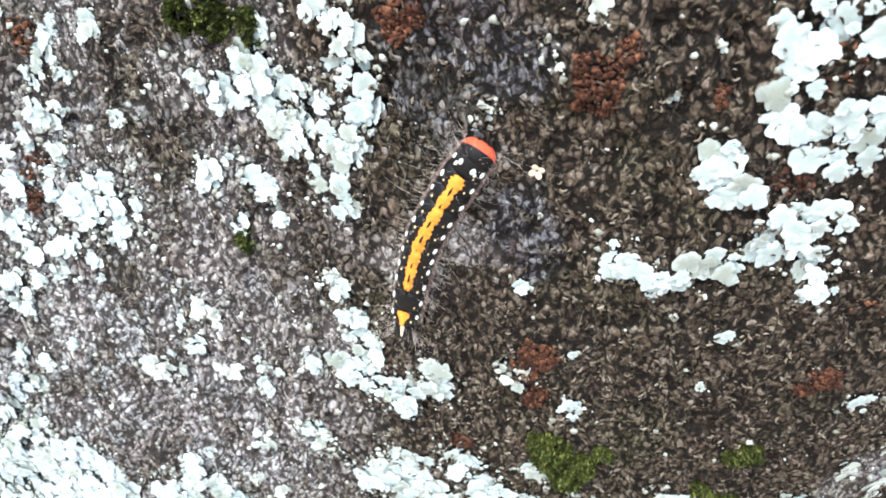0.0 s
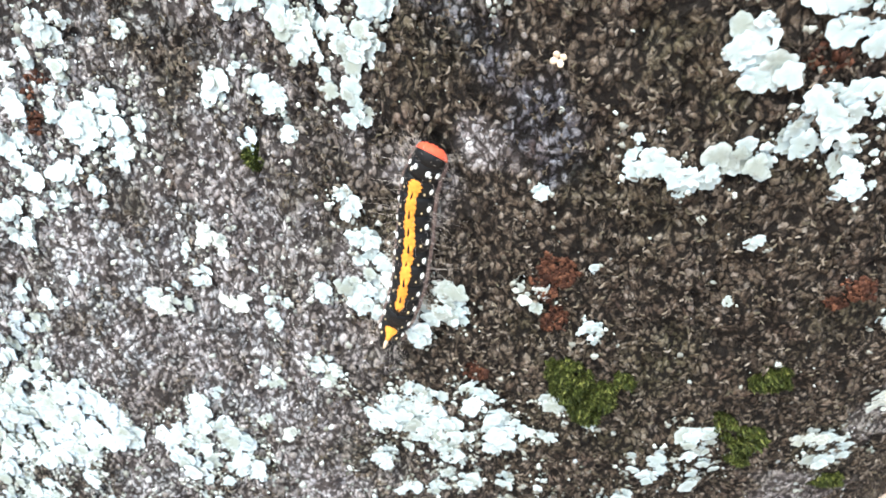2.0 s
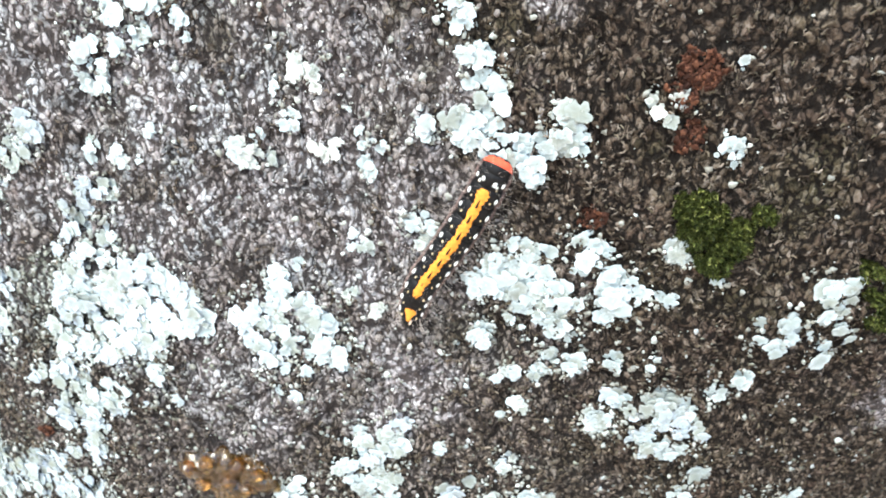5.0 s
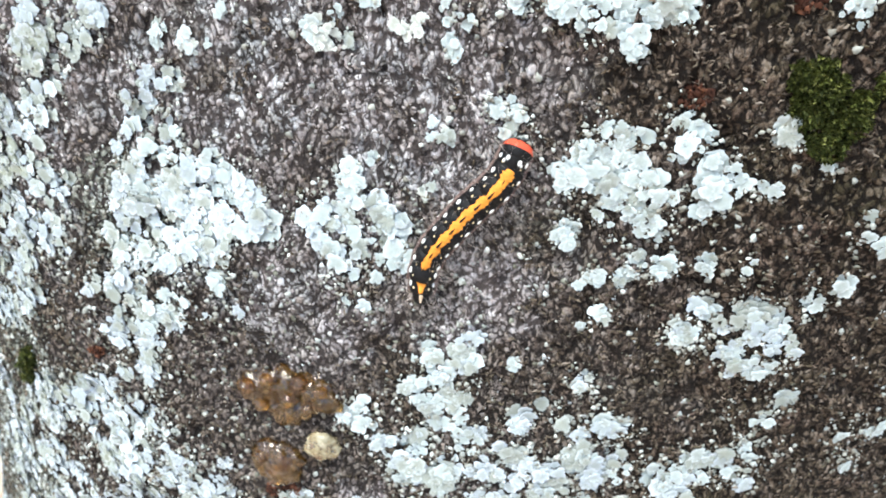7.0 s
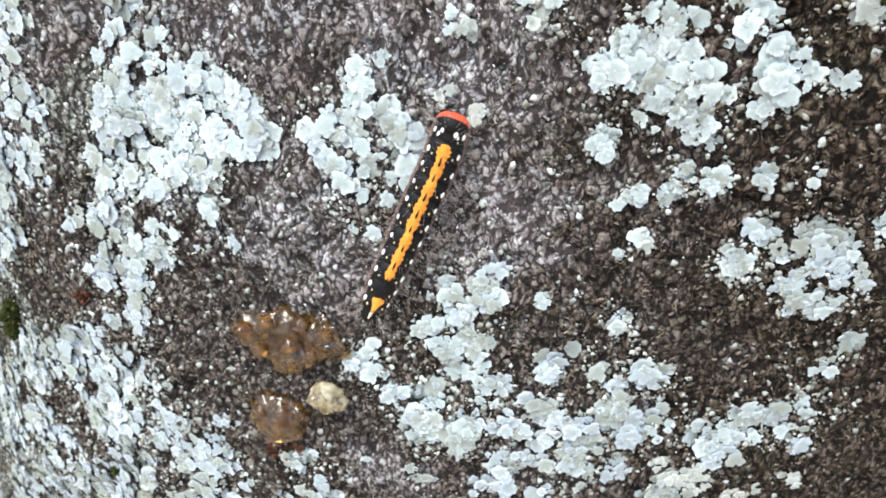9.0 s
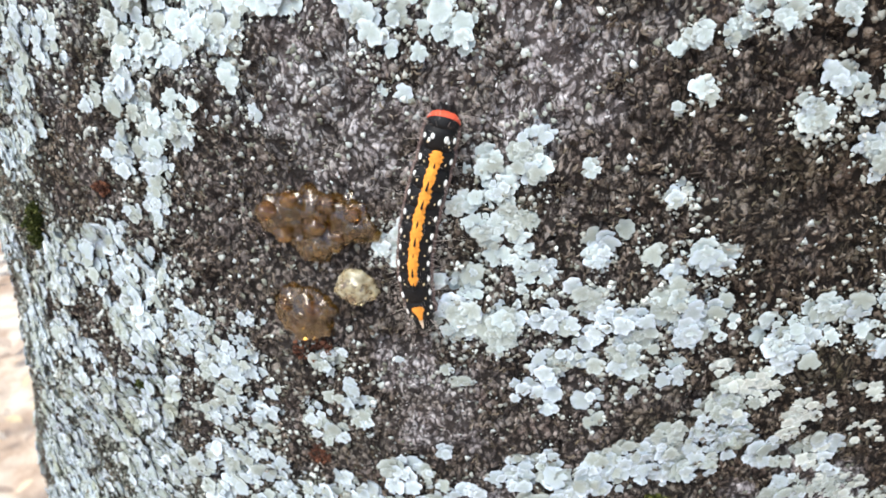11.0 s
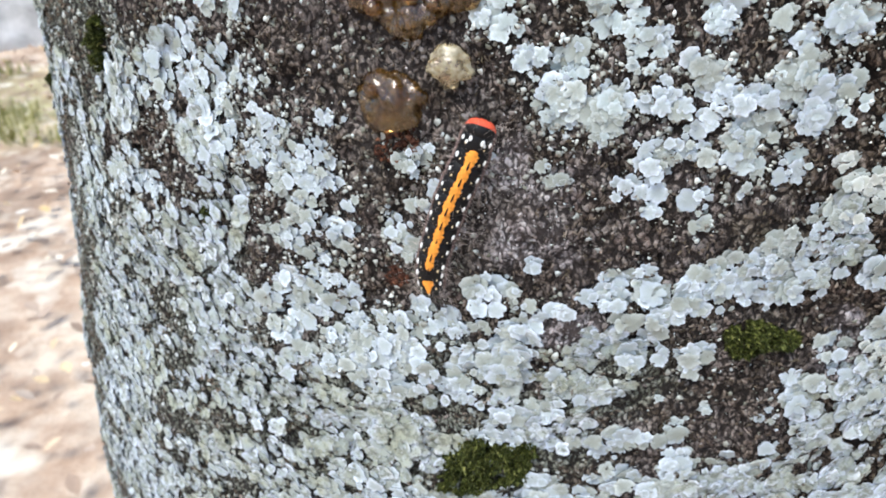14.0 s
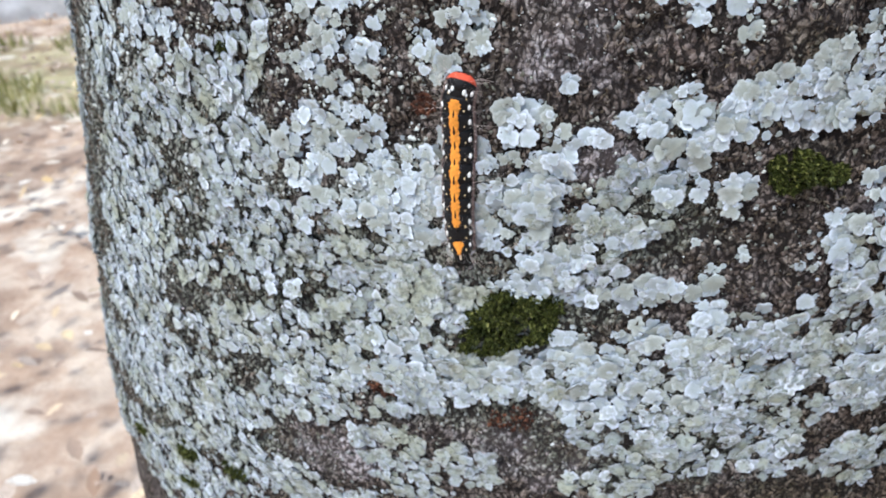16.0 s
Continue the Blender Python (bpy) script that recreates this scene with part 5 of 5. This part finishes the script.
lichen_sheet(3.8, (-80, 1075, 9), (-81, 1052, 10), (-80, 1028, 11), (-82, 1000, 12), (-82, 975, 12), (-81, 950, 12), (-82, 925, 12), (-81, 900, 12))
lichen_sheet(4.6, (-89, 1055, 9), (-89, 1035, 9), (-90, 1012, 10), (-90, 988, 10), (-90, 962, 10), (-90, 936, 10), (-90, 910, 10))
build_grains()


# ---- the caterpillar ----
# seconds, then five places along the back from tail to head (degrees round the trunk, millimetres up)
CRAWL = [
    (0, 12.2, 1168.3, 10.9, 1163.9, 8.7, 1156.0, 7.1, 1147.4, 5.7, 1137.8),
    (0.5, 11.1, 1164.9, 9.5, 1159.5, 7.9, 1152.2, 6.3, 1143.8, 5.4, 1135.4),
    (1, 9.3, 1160.8, 8.2, 1155.6, 7.3, 1148.4, 5.8, 1138.1, 3.5, 1129.8),
    (1.5, 8.9, 1158.9, 7.8, 1153.6, 6.5, 1145.2, 4.8, 1134.6, 3.2, 1128.4),
    (2, 7.9, 1153.3, 6.7, 1148.2, 5.5, 1139.0, 3.8, 1129.0, 1.6, 1120.5),
    (2.5, 7.1, 1149.0, 6.6, 1144.6, 4.8, 1134.1, 2.1, 1123.2, 0.3, 1117.2),
    (3, 6.7, 1144.2, 5.7, 1138.8, 3.6, 1128.4, 1.5, 1119.7, -0.5, 1114.4),
    (3.5, 5.8, 1139.3, 4.8, 1134.6, 2.5, 1124.9, -1.0, 1115.4, -3.5, 1109.8),
    (4, 5.0, 1134.4, 3.6, 1129.3, 0.8, 1120.1, -2.1, 1111.3, -3.6, 1106.3),
    (6.5, -2.6, 1111.2, -3.9, 1106.9, -7.1, 1100.0, -10.6, 1093.6, -12.0, 1086.6),
    (7, -4.0, 1108.1, -5.3, 1103.9, -8.7, 1097.6, -12.0, 1089.7, -12.8, 1082.9),
    (7.5, -5.9, 1105.8, -7.4, 1101.5, -10.2, 1094.4, -13.2, 1085.8, -14.8, 1080.4),
    (8, -8.0, 1102.9, -9.1, 1098.7, -12.2, 1090.6, -15.2, 1082.1, -17.4, 1076.6),
    (10.5, -13.5, 1084.5, -14.3, 1079.9, -15.4, 1071.7, -16.1, 1061.7, -15.9, 1053.5),
    (11, -14.7, 1078.2, -15.4, 1072.7, -16.4, 1064.1, -16.7, 1055.5, -16.2, 1047.7),
    (11.5, -15.8, 1072.9, -16.1, 1068.1, -16.5, 1060.0, -16.9, 1050.7, -17.2, 1042.6),
    (12, -15.9, 1069.3, -16.3, 1064.7, -17.0, 1056.5, -17.8, 1045.7, -18.2, 1038.9),
    (12.5, -15.8, 1061.9, -16.4, 1056.1, -17.6, 1048.1, -18.4, 1040.3, -18.9, 1033.1),
    (13, -16.8, 1054.2, -17.4, 1049.4, -18.3, 1042.6, -19.0, 1035.4, -19.6, 1026.1),
    (13.5, -17.6, 1048.7, -18.2, 1045.0, -19.0, 1038.2, -19.8, 1028.3, -20.2, 1022.7),
    (14, -18.3, 1045.4, -18.8, 1040.5, -19.7, 1032.8, -20.3, 1023.4, -20.2, 1018.1),
    (14.5, -19.2, 1039.6, -19.6, 1034.7, -20.2, 1026.2, -20.4, 1018.7, -20.3, 1009.7),
    (15, -19.4, 1036.5, -19.6, 1032.0, -19.9, 1023.8, -20.1, 1012.4, -19.7, 1003.6),
    (15.5, -19.9, 1029.3, -20.1, 1024.2, -20.2, 1016.3, -20.2, 1007.4, -19.6, 1000.7),
    (16, -20.3, 1023.9, -20.4, 1020.1, -20.0, 1010.9, -19.5, 1000.6, -19.0, 993.6),
]
SEGMENTS = 13
BODY_LIFT = 0.0018


def spine_point(row, s):
    """Angle and height on the trunk at s: 0 at the red tail band, 1 at the mouth."""
    stops = np.array([0.0, 0.165, 0.44, 0.745, 1.0])
    pts = np.array(row[1:]).reshape(5, 2)
    k = int(np.clip(np.searchsorted(stops, s) - 1, 0, 3))
    if s < 0 or s > 1:
        a, b = (0, 1) if s < 0 else (3, 4)
        return pts[a] + (pts[b] - pts[a]) * (s - stops[a]) / (stops[b] - stops[a])
    slope = np.gradient(pts, stops, axis=0)
    h = stops[k + 1] - stops[k]
    t = (s - stops[k]) / h
    return (2 * t**3 - 3 * t**2 + 1) * pts[k] + (t**3 - 2 * t**2 + t) * h * slope[k] + (-2 * t**3 + 3 * t**2) * pts[k + 1] + (t**3 - t**2) * h * slope[k + 1]


def smooth_frame(th, z, lift):
    """A frame on the trunk's broad form, without the small relief."""
    a, b = np.meshgrid((th - 1.2, th, th + 1.2), (z - 3, z, z + 3))
    p, u, w, n = (q.reshape(-1, 3).mean(axis=0) for q in trunk_frames(a, b, lift))
    return p, n / np.linalg.norm(n)


def body_pose(row, s):
    th, z = spine_point(row, s)
    p, n = smooth_frame(th, z, BODY_LIFT)
    a, b = (Vector(smooth_frame(*spine_point(row, s + d), BODY_LIFT)[0]) for d in (-0.03, 0.03))
    ahead, up = (b - a).normalized(), Vector(n)
    side = ahead.cross(up).normalized()
    up = side.cross(ahead)
    return Matrix(((side.x, ahead.x, up.x, p[0]), (side.y, ahead.y, up.y, p[1]), (side.z, ahead.z, up.z, p[2]), (0, 0, 0, 1)))


HALF, HIGH = 2.4, 2.1  # half width and height of the body, millimetres
GIRTH = [0.90, 0.95, 1.0, 1.03, 1.03, 1.03, 1.02, 1.0, 0.98, 0.95, 0.92, 0.84, 0.62]


def ring(bm, y, k, n=20):
    return [bm.verts.new((k * HALF * math.sin(6.2832 * i / n) / 1000, y / 1000, k * HIGH * math.cos(6.2832 * i / n) / 1000)) for i in range(n)]


def skin(bm, rings):
    for a, b in zip(rings, rings[1:]):
        for i in range(len(a)):
            bm.faces.new((a[i], a[i - 1], b[i - 1], b[i]))


def back_patch(outline, k, proud, folds=8, sag=0.0):
    """A patch on the back, from its half width (degrees) at places along the body."""
    bm = bmesh.new()
    rows = []
    for y, wide, *slim in outline:
        q = k * (slim[0] if slim else 1)
        rows.append([])
        for i in range(folds + 1):
            a = radians(wide * (2 * i / folds - 1))
            r = 1 + proud * (0.25 + 0.75 * math.cos(math.pi / 2 * (2 * i / folds - 1)))
            rows[-1].append(bm.verts.new((q * r * HALF * math.sin(a) / 1000, (y + sag * (2 * i / folds - 1) ** 2) / 1000, q * r * HIGH * math.cos(a) / 1000)))
    for a, b in zip(rows, rows[1:]):
        for i in range(folds):
            bm.faces.new((a[i], a[i + 1], b[i + 1], b[i]))
    bmesh.ops.recalc_face_normals(bm, faces=bm.faces)
    return bm


def tail_band(prof, k, wide=88, folds=20, deep=0.55, sag=1.0):
    """A narrow arched band round the hind end, its ends swept towards the head."""
    bm = bmesh.new()
    ys, qs = [y for y, _ in prof], [q for _, q in prof]
    rows = []
    for t in (0.0, 0.05, 0.15, 0.3, deep - 0.06, deep):
        rows.append([])
        for i in range(folds + 1):
            u = 2 * i / folds - 1
            y = -1.01 + t * (1 + sag * abs(u) ** 2.4 / deep)
            q = k * (float(np.interp(y, ys, qs)) + (0.05 if 0 < t < deep else 0.0))
            rows[-1].append(bm.verts.new((q * HALF * math.sin(radians(wide * u)) / 1000, y / 1000, q * HIGH * math.cos(radians(wide * u)) / 1000)))
    for a, b in zip(rows, rows[1:]):
        for i in range(folds):
            bm.faces.new((a[i], a[i + 1], b[i + 1], b[i]))
    bmesh.ops.recalc_face_normals(bm, faces=bm.faces)
    return bm


def spot(x_angle, y, k, size, proud=1.0):
    bm = bmesh.new()
    bmesh.ops.create_icosphere(bm, subdivisions=2, radius=1)
    a = radians(x_angle)
    c = Vector((k * proud * HALF * math.sin(a), y, k * proud * HIGH * math.cos(a))) / 1000
    m = Matrix.Translation(c) @ Matrix.Rotation(a, 4, "Y") @ Matrix.Diagonal((size * 0.8 / 1000, size * 1.15 / 1000, size * 0.45 / 1000, 1))
    bmesh.ops.transform(bm, matrix=m, verts=bm.verts)
    return bm


def flank_fold(side, k, r):
    """A low wrinkled ridge along the side of one segment."""
    bm = bmesh.new()
    bmesh.ops.create_icosphere(bm, subdivisions=3, radius=1)
    for w in bm.verts:
        w.co *= 1 + 0.25 * noise.noise(w.co * 2.5 + Vector((k * 9, side * 4, r.random() * 0.05)))
    at = Matrix.Translation((side * k * HALF * 0.98 / 1000, 0, -0.00045)) @ Matrix.Diagonal((0.00040, 0.0018, 0.00055, 1))
    bmesh.ops.transform(bm, matrix=at, verts=bm.verts)
    return bm


def hair_tuft(k, count, r, ahead=0.0):
    """Fine tapered hairs, mostly from the sides."""
    bm = bmesh.new()
    for _ in range(count):
        side = r.choice((-1, 1))
        a = side * radians(r.uniform(50, 98) if r.random() < 0.85 else r.uniform(10, 50))
        root = Vector((k * HALF * math.sin(a), r.uniform(-1.3, 1.3), k * HIGH * math.cos(a)))
        out = Vector((math.sin(a), r.gauss(ahead, 0.45), max(-0.05, math.cos(a)) + r.uniform(-0.1, 0.35))).normalized()
        long, thin = r.uniform(1.6, 3.4) if r.random() < 0.75 else r.uniform(3.5, 7.0), r.uniform(0.008, 0.017)
        bend = Vector((r.gauss(0, 0.15), r.gauss(0, 0.15), r.uniform(-0.25, 0.05)))
        s, t = out.orthogonal().normalized(), out.cross(out.orthogonal()).normalized()
        prev = None
        for step, w in ((0, 1.0), (0.5, 0.75), (1.0, 0.15)):
            mid = root + out * long * step + bend * long * step * step
            tri = [bm.verts.new((mid + thin * w * (s * math.cos(q) + t * math.sin(q))) / 1000) for q in (0, 2.09, 4.19)]
            if prev:
                for i in range(3):
                    bm.faces.new((prev[i], prev[i - 1], tri[i - 1], tri[i]))
            prev = tri
    return bm


def build_caterpillar():
    body = tagged(new("caterpillar"), "black caterpillar with orange back stripe, red tail band, white spots", "caterpillar")
    r = random.Random(5)
    segs = []
    half = 1.62
    for i in range(SEGMENTS):
        k = GIRTH[i]
        bm = bmesh.new()
        if i == 0:
            prof = [(-1.0, 0.10), (-0.95, 0.36), (-0.78, 0.62), (-0.4, 0.84), (0.3, 1.0), (half, 0.93)]
        elif i == SEGMENTS - 1:
            prof = [(-half, 0.86), (-0.6, 1.0), (0.4, 0.95), (1.1, 0.72), (1.6, 0.4), (1.75, 0.12)]
        else:
            prof = [(-half, 0.84), (-1.0, 0.97), (-0.2, 1.0), (0.7, 0.98), (half, 0.84)]
        rings = [ring(bm, y, k * q) for y, q in prof]
        skin(bm, rings)
        bm.faces.new(rings[0])
        bm.faces.new(list(reversed(rings[-1])))
        bmesh.ops.recalc_face_normals(bm, faces=bm.faces)
        name = "head" if i == SEGMENTS - 1 else "segment"
        seg = part(name, bm, BLACK, body, "black shiny head" if name == "head" else "")
        segs.append(seg)
        wide = lambda lo, hi: r.uniform(lo, hi)
        if i == 0:
            part("red_band", tail_band(prof, k), RED, seg, "coral-red band across the tail")
        elif 2 <= i <= 9:
            o = [(-1.9, wide(10, 12), 0.93), (-1.1, wide(14, 18)), (-0.75, wide(13, 15)), (-0.3, wide(18, 23)), (0.0, wide(15, 17)), (0.35, wide(17, 20)), (0.8, wide(12, 14)), (1.2, wide(11, 13)), (1.9, wide(9, 11), 0.93)]
            if i == 2:
                o = [(-1.5, 5), (-1.25, 17), (-1.0, 14), (-0.7, 25), (-0.4, 18), (-0.1, 24), (0.25, 16), (0.6, 18), (1.1, 12), (1.9, 10, 0.93)]
            if i == 9:
                o = o[:5] + [(0.6, 9), (0.8, 3)]
            part("stripe", back_patch(o, k, 0.09), ORANGE, seg, "orange stripe down the back")
            part("dash", back_patch([(0.2, 1.0), (0.6, 3.5), (1.0, 4.8), (1.4, 4.8), (1.6, 3.0)], k, 0.15, 4), BLACK, seg)
        elif i == 11:
            part("stripe", back_patch([(-1.2, 8), (-0.9, 24), (-0.4, 27), (0.1, 17), (0.6, 11), (1.3, 8)], k, 0.09), ORANGE, seg, "small orange patch behind the head")
        elif i == 12:
            part("stripe", back_patch([(-1.4, 9), (-0.8, 12), (-0.2, 8), (0.5, 4)], k, 0.10), SEED, seg, "yellowish line on the head")
        if 1 <= i <= 11:
            for side in (-1, 1):
                part("spot", spot(side * wide(58, 64), wide(-0.2, 0.2), k, wide(0.32, 0.44), 1.0), WHITE, seg)
                part("spot", spot(side * wide(34, 40), wide(0.35, 0.7), k, wide(0.13, 0.20)), CREAM, seg, "small cream spot")
                part("flank_fold", flank_fold(side, k, r), FLANK, seg, "pinkish-brown fold along the flank")
                if i == 1:
                    part("spot", spot(side * wide(22, 28), wide(-0.5, -0.3), k, wide(0.34, 0.42)), WHITE, seg)
                    part("spot", spot(side * wide(32, 38), wide(0.0, 0.2), k, wide(0.22, 0.28)), WHITE, seg)
        part("hairs", hair_tuft(k, 26 if 0 < i < 12 else 50, r, -0.5 if i < 2 else (0.6 if i > 10 else 0)), HAIR, seg, "fine pale brown hairs")
    return body, segs


CATERPILLAR, BODY_SEGMENTS = build_caterpillar()


def motions():
    mids = [(row[0], body_pose(row, 0.5)) for row in CRAWL]
    walk(CATERPILLAR, mids)
    for i, seg in enumerate(BODY_SEGMENTS):
        s = max(0.006, -0.005 + i * 0.985 / (SEGMENTS - 1))
        walk(seg, [(row[0], mid.inverted() @ body_pose(row, s)) for row, (t, mid) in zip(CRAWL, mids)])


motions()
